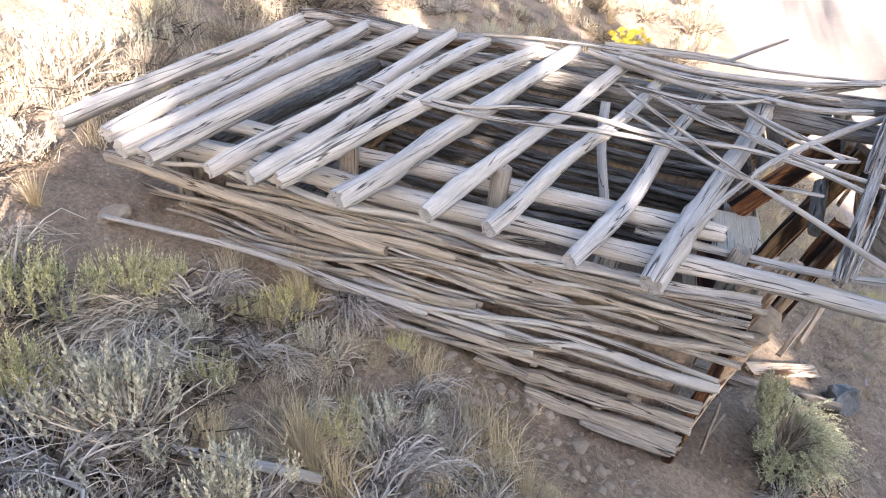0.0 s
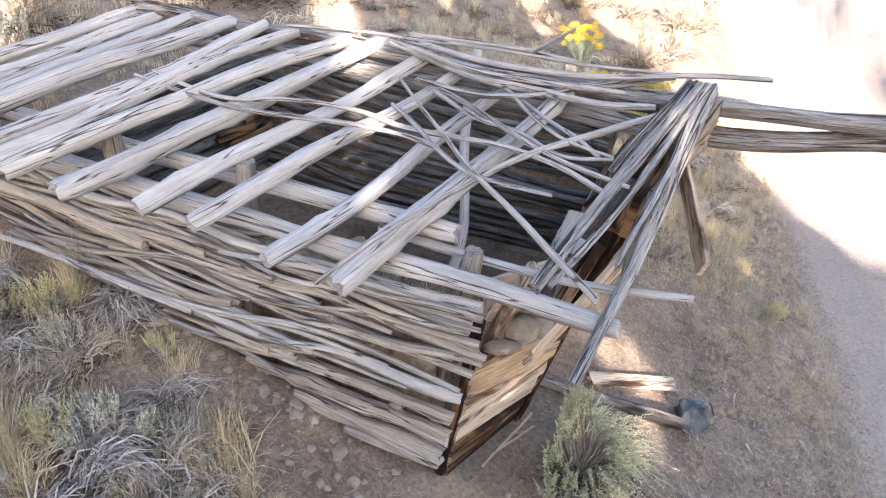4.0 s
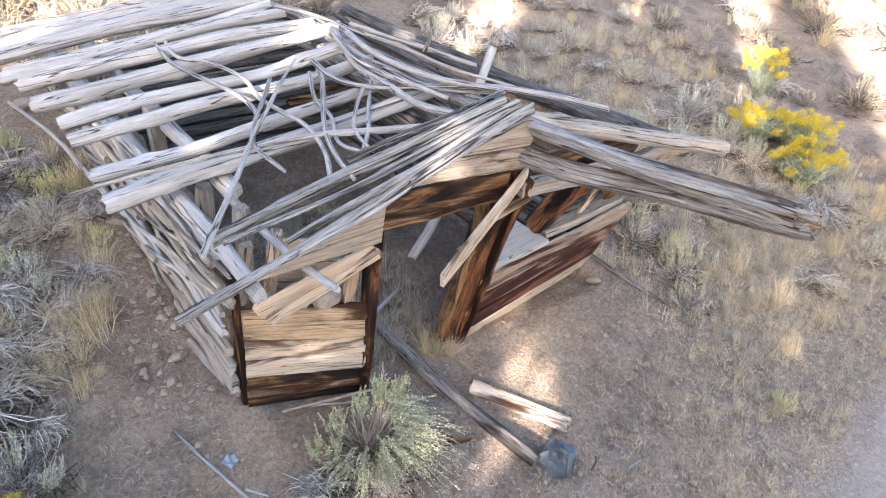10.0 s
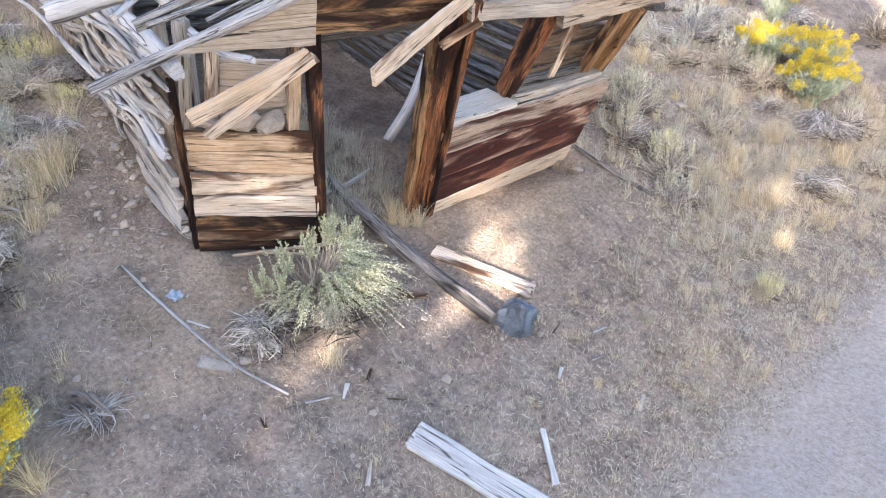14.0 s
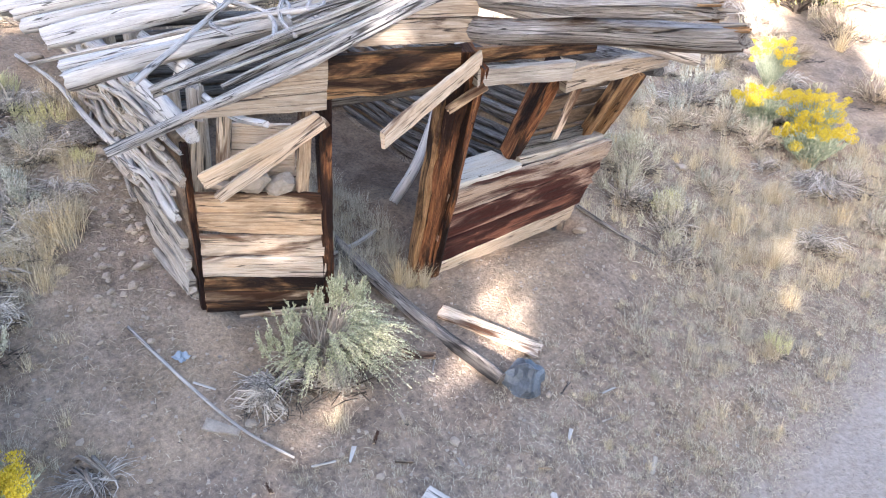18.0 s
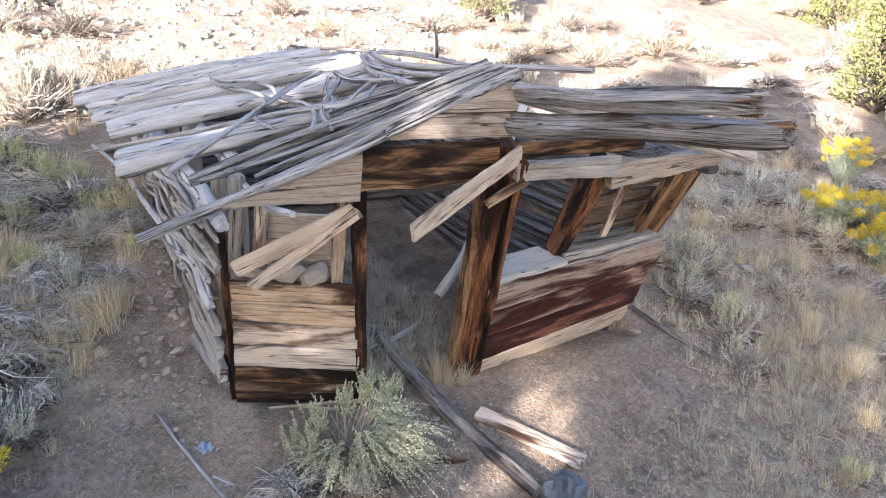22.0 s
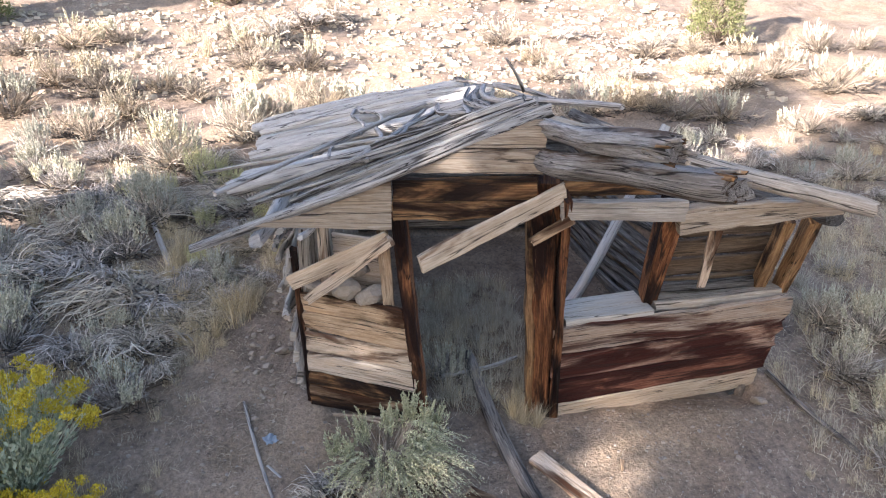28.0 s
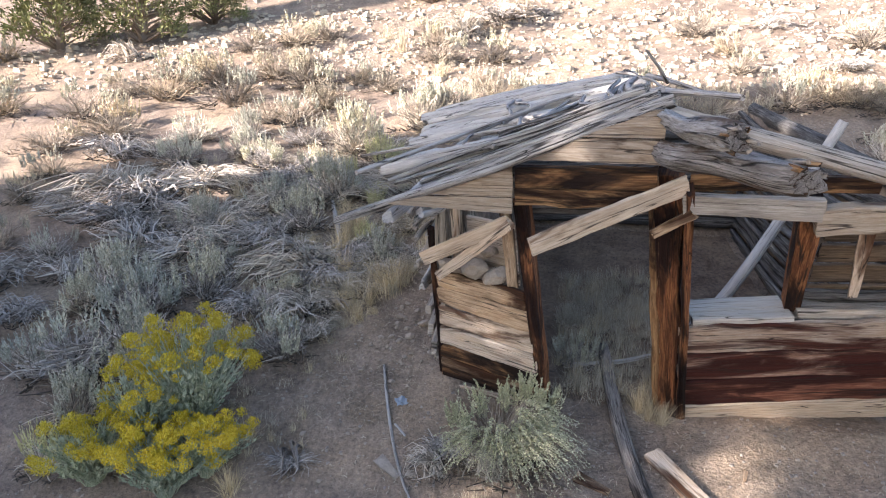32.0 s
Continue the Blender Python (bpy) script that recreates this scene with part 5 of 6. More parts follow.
dead(-0.95, -1.0, 0.5, 0, 0.7)
rabbitbrush(-1.8, -0.88, 1.35, 0)
rabbitbrush(-1.55, -1.18, 1.0, 1)
rabbitbrush(-2.12, -1.08, 1.05, 0)
rabbitbrush(-1.75, -1.4, 1.15, 1)
rabbitbrush(-2.35, -1.4, 1.1, 1)
for x, y, z, k in ((-2.65, -0.3, 1.35, 0), (-2.9, -0.9, 1.0, 1), (-2.45, -0.55, 0.9, 1), (-3.3, -0.4, 1.4, 3), (-2.8, -1.35, 0.8, 5), (-3.1, 0.4, 1.3, 2)):
    sage(x, y, z, k)
tuft(-1.4, -0.85, 1.0, 1)
tuft(-1.3, -1.3, 1.0, 0)
rabbitbrush(8.75, 1.5, 1.05, 0)
rabbitbrush(7.5, -0.05, 1.3, 1)
rabbitbrush(7.85, 0.2, 1.1, 0)
rabbitbrush(7.6, 0.75, 1.15, 1)
rabbitbrush(8.2, 0.35, 1.0, 1)
dead(7.3, -0.4, 1.1, 3, 1.0, 3.6)
sage(6.86, 1.46, 1.2, 3)
sage(4.87, 0.5, 1.0, 1)
sage(4.47, -0.45, 0.9, 1)
sage(4.2, -0.75, 0.7, 0)
for x, y, s, k in ((4.4, 0.1, 0.9, 0), (4.06, -1.97, 0.45, 5), (5.95, 1.5, 0.6, 1), (6.19, 1.11, 1.0, 3), (4.53, 0.69, 0.8, 0), (7.0, 0.9, 1.0, 3), (4.7, -0.2, 0.6, 5)):
    sage(x, y, s, k)

for x, y, z, k in ((5.6, -1.5, 1.2, 1), (4.0, -1.96, 0.9, 1), (5.3, -0.6, 1.3, 1), (5.5, -0.3, 1.1, 0), (5.0, -1.0, 1.0, 1), (6.0, -0.9, 1.3, 1), (6.3, -0.4, 1.2, 0), (5.2, 0.1, 1.0, 3), (4.8, -1.6, 0.9, 1), (6.8, -0.9, 1.2, 1), (5.8, 0.4, 1.1, 1), (4.4, -1.3, 0.7, 3), (6.4, 0.3, 1.0, 0)):
    tuft(x, y, z * 1.1, k, STRAW if k != 3 else PALEGRASS)

# the shrubs of the slope to both sides and above
spots = []


def field(x0, x1, y0, y1, many, lo, hi, kinds, seed):
    r = random.Random(seed)
    for _ in range(many * 12):
        x, y = r.uniform(x0, x1), r.uniform(y0, y1)
        s = r.uniform(lo, hi)
        if -1.0 < x < 4.2 and -3.2 < y < 4.4 or y < road_edge(x) + 0.5 or any((x - a) ** 2 + (y - b) ** 2 < (0.28 * (s + c)) ** 2 for a, b, c in spots):
            continue
        spots.append((x, y, s))
        k = r.choice(kinds)
        if k == "dead":
            dead(x, y, s)
        elif k == "straw":
            tuft(x, y, s * 1.3)
        elif k == "pale":
            tuft(x, y, s * 1.3, None, PALEGRASS)
        else:
            sage(x, y, s, k)
        many -= 1
        if many <= 0:
            return


field(-6.5, -1.4, -0.6, 4.2, 74, 0.8, 1.4, (0, 1, 2, 2, 3, 4, "dead", "dead", "dead", "dead", "straw", "pale"), 3)
field(-12, -6.0, -1, 8, 26, 1.0, 1.7, (0, 3, 4, "dead"), 4)
field(-6, -0.6, 4.4, 9, 22, 0.9, 1.6, (0, 3, 4, 3, "pale"), 5)
field(4.3, 9.5, -1.2, 4.5, 120, 0.5, 1.05, (0, 3, 4, "dead", "pale", "straw", "pale", "straw", "pale"), 6)
field(2.5, 12, 4.5, 9, 36, 0.9, 1.6, (0, 2, 3, 4, "dead", "pale"), 7)
field(9.5, 20, 0.5, 8, 34, 1.1, 2.0, (0, 3, 4, "dead", "straw"), 8)
field(-10, 22, 9, 26, 40, 1.0, 2.2, (0, 3, 4), 9)

# grass by the track, in the yard, inside the doorway
straws, pales = [], []
for k in range(800):
    x = prng.uniform(2.0, 8.5)
    y = road_edge(x) + prng.uniform(0.1, 2.5) * (0.35 + 0.65 * prng.random())
    if x < 3.5 and y > -1.0:
        continue
    (pales if prng.random() < 0.72 else straws).append((x, y, prng.uniform(0.2, 0.85) * (1 if x > 3 else 0.7), prng.randrange(4)))
for k in range(420):
    (pales if k % 3 else straws).append((prng.uniform(0.0, 3.4), prng.uniform(-2.7, -1.35), prng.uniform(0.2, 0.5), 3))
for k in range(380):
    (pales if k % 4 else straws).append((prng.uniform(0.85, 1.85), prng.uniform(0.0, 2.4), prng.uniform(0.5, 1.1), prng.randrange(4)))
for k in range(420):
    (pales if k % 3 == 0 else straws).append((prng.uniform(-4.2, -0.85), prng.uniform(-1.0, 3.4), prng.uniform(0.3, 0.9), prng.randrange(4)))
for k in range(160):
    (pales if k % 2 else straws).append((prng.uniform(-1.0, 2.8), prng.uniform(4.4, 6.0), prng.uniform(0.8, 1.7), prng.randrange(4)))
for k in range(950):
    x, y = prng.uniform(3.7, 9.0), prng.uniform(-1.6, 3.6)
    if y > road_edge(x) + 0.4 and not (x < 4.1 and y > 0.1):
        (pales if prng.random() < 0.65 else straws).append((x, y, prng.uniform(0.5, 1.25), prng.randrange(4)))
grass_field(straws, STRAW, "straw-coloured dry grass over the slope")
grass_field(pales, PALEGRASS, "bleached dry grass over the slope")
for x, y in ((1.62, -0.12), (1.72, -0.18), (1.55, -0.05)):
    tuft(x, y, 0.9, 2)


# ---- stones, litter ----
def stone_mesh(seed, detail=1):
    bm = bmesh.new()
    bmesh.ops.create_icosphere(bm, subdivisions=detail, radius=0.5)
    r = random.Random(seed)
    sx, sy, sz = r.uniform(0.7, 1.2), r.uniform(0.7, 1.1), r.uniform(0.4, 0.75)
    for v in bm.verts:
        k = 1 + 0.5 * wave(v.co.x * 2.2 + seed, v.co.y * 2.2, v.co.z * 2.2)
        v.co = Vector((v.co.x * sx, v.co.y * sy, v.co.z * sz)) * k
    me = bpy.data.meshes.new("stone")
    bm.to_mesh(me)
    bm.free()
    return me


STONES = [stone_mesh(k, 2) for k in range(7)]


def stone(x, y, size, z=None, mat=STONE, label="pale grey-brown field stone", parent=None):
    ob = part("stone", STONES[prng.randrange(7)], mat, parent)
    zz = ground_at(x, y) + size * 0.12 if z is None else z
    ob.matrix_basis = Matrix.Translation(Vector((x, y, zz)) - (CAB if parent else Vector())) @ Euler((prng.uniform(-0.4, 0.4), prng.uniform(-0.4, 0.4), prng.uniform(0, 6.28))).to_matrix().to_4x4() @ Matrix.Scale(size, 4)
    if not parent:
        tagged(ob, label, "stone", "loose stones")


for x, y, s in ((-0.62, 3.78, 0.22), (-0.35, 1.43, 0.07), (3.52, -0.15, 0.13), (5.56, 0.36, 0.16), (-0.05, -0.99, 0.07), (3.57, -2.31, 0.06), (-0.33, 0.53, 0.12), (-0.45, 0.95, 0.08), (-0.24, 0.9, 0.07), (-0.3, 1.9, 0.14),
                (-0.34, 2.1, 0.11), (-0.2, 0.2, 0.05), (0.35, -0.6, 0.06), (0.9, -1.0, 0.06), (1.1, -1.6, 0.07), (1.95, -1.55, 0.06), (1.2, -1.15, 0.05), (2.05, -1.4, 0.05), (-0.5, 0.3, 0.06), (-0.6, 0.7, 0.06)):
    stone(x, y, s)
for k in range(90):
    stone(prng.uniform(-1.0, 4.5), prng.uniform(-2.6, 0.0), prng.uniform(0.015, 0.045))
for k in range(60):
    stone(prng.uniform(-1.0, -0.2), prng.uniform(-0.4, 2.2), prng.uniform(0.02, 0.06))
srng = random.Random(63)
for k in range(46):
    y = srng.uniform(0.1, 2.3)
    stone(-0.24 - 0.45 * srng.random() ** 1.6, y, srng.uniform(0.025, 0.085))
for k in range(34):
    y = prng.uniform(-0.1, 3.2)
    stone(-0.07, y, prng.uniform(0.05, 0.11), prng.uniform(0.3 * y + 0.05, 1.1 + 0.12 * y), STONE, "", cabin)
for x, y, z, s in ((0.3, -0.42, 1.0, 0.26), (0.46, -0.46, 0.96, 0.2), (0.12, -0.35, 0.98, 0.2), (0.4, -0.4, 1.12, 0.16)):
    stone(x, y, s, z, STONE, "", cabin)


def scatter(name, many, place, size, label, category, mat, seed, shape="stone"):
    """Uncountable small pieces on the ground, joined in one mesh."""
    r = random.Random(seed)
    v, f = [], []
    ico = [(-0.8, -0.6, -0.4), (0.8, -0.7, -0.4), (0.9, 0.6, -0.4), (-0.7, 0.7, -0.4), (-0.6, -0.4, 0.3), (0.5, -0.5, 0.34), (0.6, 0.4, 0.25), (-0.5, 0.5, 0.36)]
    tri = [(4, 5, 6, 7), (0, 1, 5, 4), (1, 2, 6, 5), (2, 3, 7, 6), (3, 0, 4, 7)]
    P = [place(r) for _ in range(many)]
    Z = height(np.array([p[0] for p in P]), np.array([p[1] for p in P]))
    for (x, y), z in zip(P, Z):
        s = size(r)
        a, base = r.uniform(0, 6.28), len(v)
        ca, sa = math.cos(a), math.sin(a)
        if shape == "stone":
            k = [r.uniform(0.7, 1.3) for _ in ico]
            for (px, py, pz), q in zip(ico, k):
                v.append((x + s * q * (px * ca - py * sa), y + s * q * (px * sa + py * ca), z + s * (pz * q + 0.15)))
            f += [tuple(base + i for i in t) for t in tri]
        else:
            b = r.uniform(-0.3, 0.3)
            slope = SLOPE if y > road_edge(x) else 0.0
            w = 0.002 if mat is LITTER else 0.001
            for u, lift in ((0, 0.003), (0.5, 0.012), (1, 0.004)):
                px, py = s * (u - 0.5), s * b * (u - 0.5) ** 2
                qx, qy = px * ca - py * sa, px * sa + py * ca
                v.append((x + qx - w * sa, y + qy + w * ca, z + slope * qy + lift * (1 + 20 * s * r.random() * 0.3)))
                v.append((x + qx + w * sa, y + qy - w * ca, z + slope * qy + lift))
            f += [(base, base + 1, base + 3, base + 2), (base + 2, base + 3, base + 5, base + 4)]
    tagged(part(name, mesh_of(name, v, f, None, False), mat, None), label, category, kind="stuff")


def near(r):
    while True:
        x, y = r.uniform(-3.5, 7.5), r.uniform(-5.0, 5.5)
        if not (-0.1 < x < 3.6 and -0.1 < y < 3.6):
            return x, y


def yard(r):
    x = r.uniform(-1.2, 6.5)
    return x, road_edge(x) + abs(r.gauss(0, 1.1)) - 0.15


def slope_spot(r):
    return r.uniform(-11, 7), 6.0 + abs(r.gauss(0, 6))


scatter("gravel", 14000, near, lambda r: 0.004 + 0.016 * r.random() ** 3, "small pebbles on the dry earth", "gravel", STONE, 1)
scatter("straw_litter", 14000, near, lambda r: r.uniform(0.015, 0.07), "fallen dry grass stems and twigs", "litter", DRYWOOD, 2, "straw")
scatter("straw_litter", 26000, yard, lambda r: r.uniform(0.012, 0.05), "bleached dry grass litter", "litter", PALEGRASS, 3, "straw")
scatter("straw_litter", 12000, lambda r: (r.uniform(3.7, 8.5), r.uniform(-1.8, 3.2)), lambda r: r.uniform(0.03, 0.1), "bleached stems fallen over the slope", "litter", PALEGRASS, 6, "straw")
scatter("straw_litter", 7000, lambda r: (-0.2 - 1.9 * r.random(), r.uniform(-0.6, 2.6)), lambda r: r.uniform(0.02, 0.09), "dry twigs fallen beside the wall", "litter", DRYWOOD, 7, "straw")
scatter("bark_litter", 2500, yard, lambda r: r.uniform(0.01, 0.04), "dark crumbs of bark on the earth", "litter", LITTER, 8, "straw")
# dark pieces added over the cabin floor to deepen its shade
scatter("needle_litter", 9000, lambda r: (r.uniform(0.15, 3.2), r.uniform(0.0, 3.4)), lambda r: r.uniform(0.02, 0.07), "dark litter that deepens the shade on the cabin floor", "litter", LITTER, 5, "straw")
scatter("hillside_rubble", 13000, slope_spot, lambda r: 0.018 + 0.1 * r.random() ** 6, "broken rock scattered over the sunlit slope", "rocks", TALUS, 4)

# ---- loose timber on the ground ----
def on_ground(x, y, lift=0.0):
    return (x, y, ground_at(x, y) + lift)


def loose(name, me_at, mat, label, category, group=""):
    me, at = me_at
    tagged(part(name, me, mat, None, "", at), label, category, group)


loose("fallen_log", tube(spine([on_ground(1.26, 0.7, 0.08), lerp(on_ground(1.2, 0.7, 0.1), on_ground(1.62, -1.36, 0.08), 0.5), on_ground(1.66, -1.36, 0.07)], 0.1, 0.012, 3.0), 0.058, 0.056, 16, 4.4, 0.12, 1, "fallen_log", 2), CHAR, "grey partly charred log lying out of the doorway", "log")
loose("loose_plank", plank(on_ground(1.62, -0.6, 0.05), on_ground(2.14, -1.22, 0.05), (0.7, 0.5, 0.2), 0.14, 0.03, seed=4.0, ragged=0.05), PALE, "pale split plank lying beside the log", "plank")
loose("loose_plank", plank(on_ground(0.65, -1.93, 0.04), on_ground(1.18, -2.68, 0.03), (0.75, 0.55, 0.2), 0.2, 0.035, seed=6.0, ragged=0.05), GREY, "weathered grey plank lying in dry grass", "plank")
loose("loose_plank", plank(on_ground(1.44, -2.2, 0.03), on_ground(1.29, -2.52, 0.03), (1, 0, 0), 0.04, 0.02, seed=8.0), GREY, "short grey stick of wood on the ground", "stick")
loose("dead_branch", tube(spine([on_ground(-0.55, -0.02, 0.015), on_ground(-0.32, -0.6, 0.02), on_ground(-0.12, -1.0, 0.02), on_ground(0.1, -1.32, 0.015)], 0.08, 0.02, 2.0), 0.013, 0.009, 7, 3.3, 0.1, 0, "dead_branch", 1), BRANCH, "thin grey stick lying on the bare earth", "branch")
loose("dead_branch", tube(spine([on_ground(3.68, 0.08, 0.03), on_ground(3.8, -0.3, 0.03), on_ground(3.99, -0.72, 0.02)], 0.08, 0.01, 2.5), 0.022, 0.018, 8, 5.3, 0.1, 0, "dead_branch", 1), CHAR, "dark stick by the cabin corner", "branch")
loose("fallen_log", tube(spine([on_ground(-1.98, 2.46, 0.05), on_ground(-1.8, 2.1, 0.05), on_ground(-1.58, 1.68, 0.05)], 0.08, 0.02, 7.5), 0.025, 0.032, 10, 6.3, 0.15, 2, "fallen_log", 1), GREY, "split grey limb lying among sagebrush", "branch")
loose("flat_stone", plank(on_ground(-0.3, -0.92, 0.012), on_ground(-0.14, -1.02, 0.012), (0.5, 0.85, 0.3), 0.09, 0.02, 0.05, seed=3.0, ragged=0.03), STONE, "thin flat stone slab on the earth", "stone")

bm = bmesh.new()
bmesh.ops.create_icosphere(bm, subdivisions=3, radius=0.16)
cuts = [(Vector((math.cos(a) * math.cos(e), math.sin(a) * math.cos(e), math.sin(e))), d) for a, e, d in ((3.6, 0.35, 0.1), (0.4, 0.5, 0.11), (1.9, 0.2, 0.1), (5.0, 0.1, 0.115), (2.6, 1.1, 0.12), (5.9, 1.0, 0.115))]
for v in bm.verts:
    for n_, d in cuts:
        over = v.co.dot(n_) - d
        if over > 0:
            v.co -= n_ * over
    v.co *= 1 + 0.3 * wave(v.co.x * 13, v.co.y * 13 + 5, v.co.z * 13) + 0.1 * wave(v.co.x * 45, v.co.y * 45, v.co.z * 45)
me = bpy.data.meshes.new("boulder")
bm.to_mesh(me)
bm.free()
tagged(part("boulder", me, SLATE, None, "", (1.84, -1.4, ground_at(1.84, -1.4) + 0.07)), "dark blue-grey rock with a pale face beside the log", "rock")

loose("bark_slab", plank(on_ground(1.12, -0.9, 0.03), on_ground(1.32, -0.98, 0.02), (0.4, 0.9, 0.3), 0.1, 0.02, 0.05, seed=12.0, ragged=0.06), TAN, "reddish broken bark slab beside the log", "bark")
loose("fallen_pole", tube(spine([on_ground(1.02, 0.42, 0.05), on_ground(1.4, 0.5, 0.06), on_ground(1.7, 0.62, 0.06)], 0.08, 0.01, 9.0), 0.022, 0.02, 8, 8.3, 0.15, 1, "fallen_pole", 1), GREY, "thin grey pole lying on the cabin floor", "pole")
for k, (dx, dy, lean) in enumerate(((0.0, 0.0, 0.3), (0.07, -0.04, -0.2), (0.03, 0.06, 0.5), (0.11, 0.03, 0.1))):
    loose("charred_stick", tube(spine([on_ground(-1.05 + dx, -0.9 + dy, 0.0), on_ground(-1.05 + dx + 0.06 * lean, -1.0 + dy, 0.09), on_ground(-0.98 + dx + 0.2 * lean, -1.16 + dy, 0.05)], 0.05, 0.02, k), 0.016, 0.007, 7, 9.3 + k, 0.3, 1, "charred_stick", 1), CHAR, "short blackened stick lying in dry grass", "stick", "charred sticks")

for k in range(26):
    x, y = prng.uniform(-0.9, 2.6), prng.uniform(-2.6, -0.5)
    if 0.3 < x < 1.0 and y > -1.3:
        continue
    a, l = prng.uniform(0, 3.14), prng.uniform(0.06, 0.16)
    p, q = on_ground(x, y, 0.008), on_ground(x + math.cos(a) * l, y + math.sin(a) * l, 0.008)
    loose("wood_chip", plank(p, q, (-math.sin(a), math.cos(a), 0.3), prng.uniform(0.012, 0.035), 0.008, prng.uniform(0.006, 0.03), seed=20.0 + k, ragged=0.02, wob=0.006), (GREYTAN, GREY, TAN, CHAR)[k % 4], "small weathered wood chip on the earth", "wood chip", "wood chips")

BLUE = leafy("faded_blue_plastic", (0.12, 0.16, 0.2), (0.2, 0.25, 0.3), (0.3, 0.35, 0.4), 0.5)
bm = bmesh.new()
bmesh.ops.create_grid(bm, x_segments=9, y_segments=7, size=0.045)
for v in bm.verts:
    v.co.z = 0.03 * wave(v.co.x * 30, v.co.y * 30, 4.0) + 0.015
    v.co.x *= 1 + 0.4 * wave(v.co.y * 25, 2.0, 1.0)
me = bpy.data.meshes.new("plastic_scrap")
bm.to_mesh(me)
bm.free()
scrap = part("plastic_scrap", me, BLUE, None, "", on_ground(-0.3, -0.36, 0.004))
scrap.rotation_euler = (0.35, 0, 0.6)
scrap.modifiers.new("thick", "SOLIDIFY").thickness = 0.003
tagged(scrap, "small crumpled scrap of faded blue plastic on earth", "scrap")

# ---- trees ----
TREES = [make_tree(51, 2.2, 1.0, 800, 0.06, 16), make_tree(52, 1.8, 1.0, 800, 0.06, 16)]


def juniper(x, y, size, kind, label="yellow-green juniper on the sunlit slope"):
    ob = thing("juniper_tree", (x, y, 0), label, "tree", "junipers")
    part("trunk", TREES[kind][0], BARK, ob)
    part("crown", TREES[kind][1], NEEDLESUN, ob)
    sit(ob, x, y, size)


juniper(13.2, 4.0, 1.2, 0)
juniper(7.0, 8.7, 0.8, 0)
juniper(-9.0, 8.9, 1.35, 0)
juniper(-10.6, 8.2, 1.5, 1)
juniper(-8.0, 10.2, 1.2, 1)
juniper(-2.9, 11.6, 0.9, 1)
juniper(19, 9, 1.5, 0)
juniper(-13, 7, 1.6, 0)
dead(-1.0, 9.6, 1.7, 0)
dead(-1.6, 8.8, 1.6, 2)
dead(-0.6, 10.2, 1.5, 2)
dead(-4.9, 2.6, 1.6, 4)
sage(-1.35, 4.5, 1.5, 0)
sage(-0.9, 4.9, 1.3, 1)
sage(-3.9, 6.4, 1.5, 1)
sage(-5.6, 6.4, 1.5, 4)
sage(-6.2, 4.1, 1.6, 4)
sage(4.3, 5.7, 1.4, 1)
sage(4.9, 5.3, 1.2, 0)

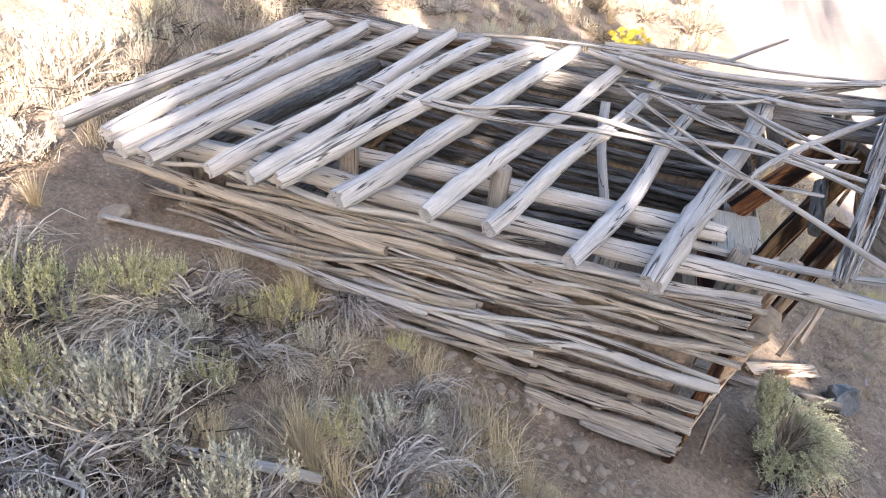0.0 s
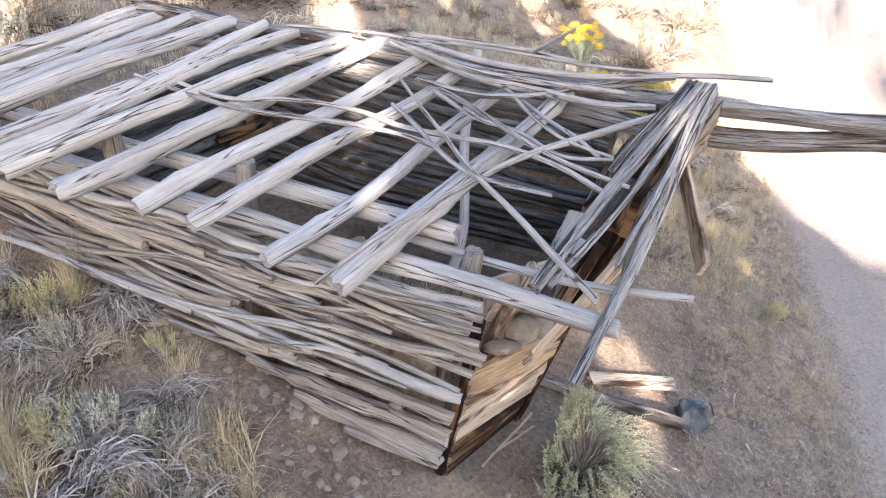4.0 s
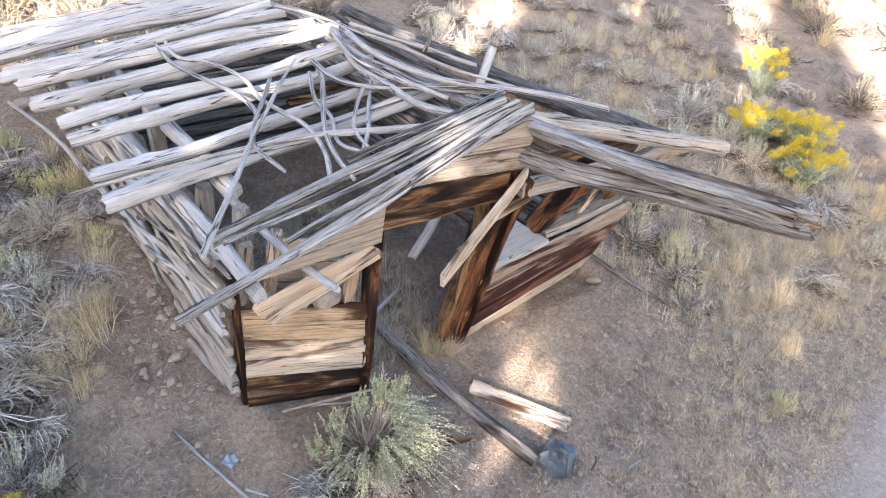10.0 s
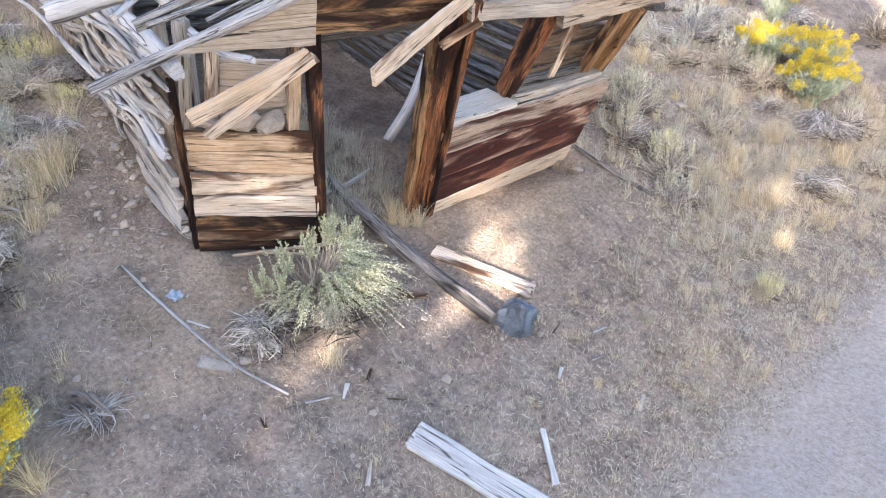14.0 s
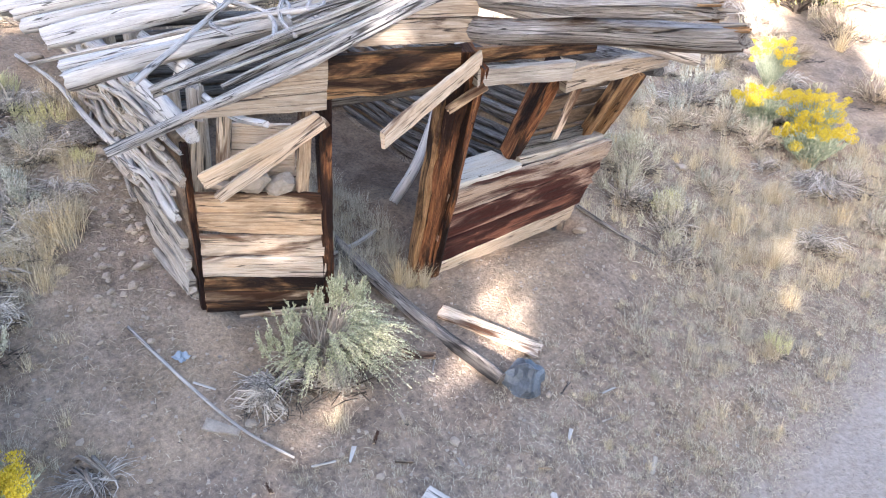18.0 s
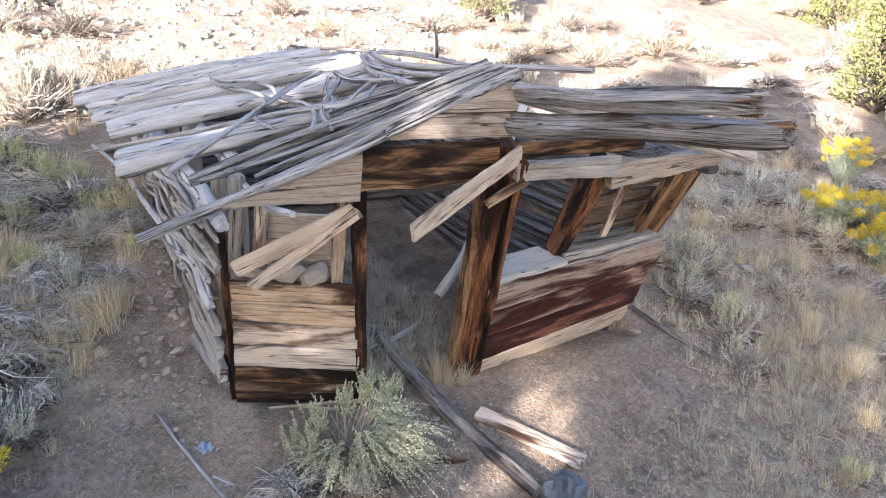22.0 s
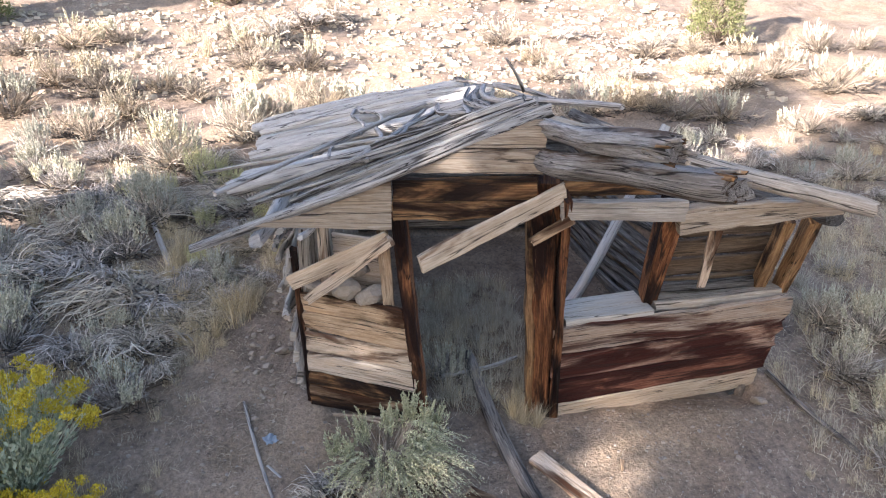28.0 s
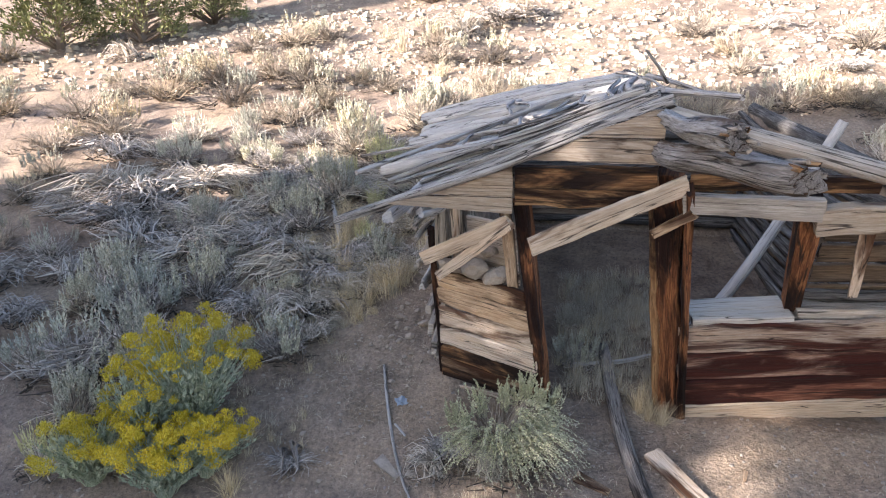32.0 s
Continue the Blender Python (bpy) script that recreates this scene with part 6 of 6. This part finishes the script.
# tall junipers across the track: their shade lies over the cabin
GAPS = [((0.36, -0.36, 0.42), 0.1, 0.05), ((-0.55, 2.9, 1.95), 0.14, 0.35), ((-0.5, 3.5, 2.05), 0.14, 0.35), ((-0.4, 2.3, 1.75), 0.1, 0.2), ((0.1, 3.7, 2.25), 0.1, 0.2), ((2.15, -0.5, -0.22), 0.16, 0.35), ((2.0, -0.75, -0.3), 0.08, 0.2), ((2.7, -0.05, 0.02), 0.12, 0.1), ((2.2, -0.02, -0.06), 0.08, 0.1), ((2.3, -0.78, -0.32), 0.06, 0.3), ((1.95, -1.0, -0.4), 0.05, 0.3), ((1.41, -1.36, -0.5), 0.12, 0.2), ((0.43, -1.05, -0.25), 0.04, 0.2),
        ((0.03, -1.35, -0.5), 0.12, 0.2), ((0.3, 5.1, 2.3), 0.6, 0.2), ((-0.38, 0.82, 0.3), 0.06, 0.2), ((4.9, -1.5, -0.5), 0.1, 0.7), ((5.6, -1.3, -0.4), 0.14, 0.75),
        ((3.63, -2.8, -1.0), 0.06, 0.4), ((3.9, -3.0, -1.0), 0.06, 0.4), ((0.9, -1.1, 1.9), 0.1, 0.2), ((2.9, -1.2, 1.75), 0.06, 0.4), ((0.5, 1.8, 2.2), 0.08, 0.5)]
dapple = random.Random(17)
for k in range(22):
    x, y = dapple.uniform(4.3, 7.6), dapple.uniform(-1.3, 1.0)
    GAPS.append(((x, y, ground_at(x, y) + 0.1), dapple.uniform(-0.12, 0.0), dapple.uniform(0.3, 0.7)))
TOWARD = -Vector((math.cos(SUN_AZ), math.sin(SUN_AZ), 0))
CROSS = Vector((-math.sin(SUN_AZ), math.cos(SUN_AZ), 0))
for k, (p, h) in enumerate(((-4.6, 12.0), (-2.6, 13.0), (-0.87, 12.5), (1.3, 12.5), (2.9, 11.5), (5.2, 8.5))):
    spot = TOWARD * (16.5 + 1.5 * (k % 2)) + CROSS * p
    r = random.Random(90 + k)
    base = Vector((spot.x, spot.y, ground_at(spot.x, spot.y)))
    t, c = Cloud(), Cloud()
    t.stem(spine([(0, 0, -0.3), (0.2, 0.1, h * 0.5), (0, 0, h * 0.95)], h / 8), 0.25, 0.05, 8)
    for j in range(8200):
        u = r.uniform(0.04, 1.0)
        rad = 1.75 * (1 - u) ** 0.45 * math.sqrt(r.random())
        a = r.uniform(0, 6.2832)
        q = Vector((math.cos(a) * rad, math.sin(a) * rad, u * h))
        w = q + base
        free, small = True, 1.0
        for spot_, wide, keep in GAPS:
            d = w - Vector(spot_)
            if (d - SUN_WAY * d.dot(SUN_WAY)).length < wide + 0.2:
                free = r.random() < keep
                small = 0.5 if keep < 0.5 else 0.66
                break
        if free:
            c.leaf(q, way(r, r.uniform(0, 3.1)), r.uniform(0.35, 0.62) * small, r)
    ob = thing("juniper_tree", base, "tall dense juniper across the track", "tree", "tall junipers")
    part("trunk", t.mesh("trunk"), BARK, ob)
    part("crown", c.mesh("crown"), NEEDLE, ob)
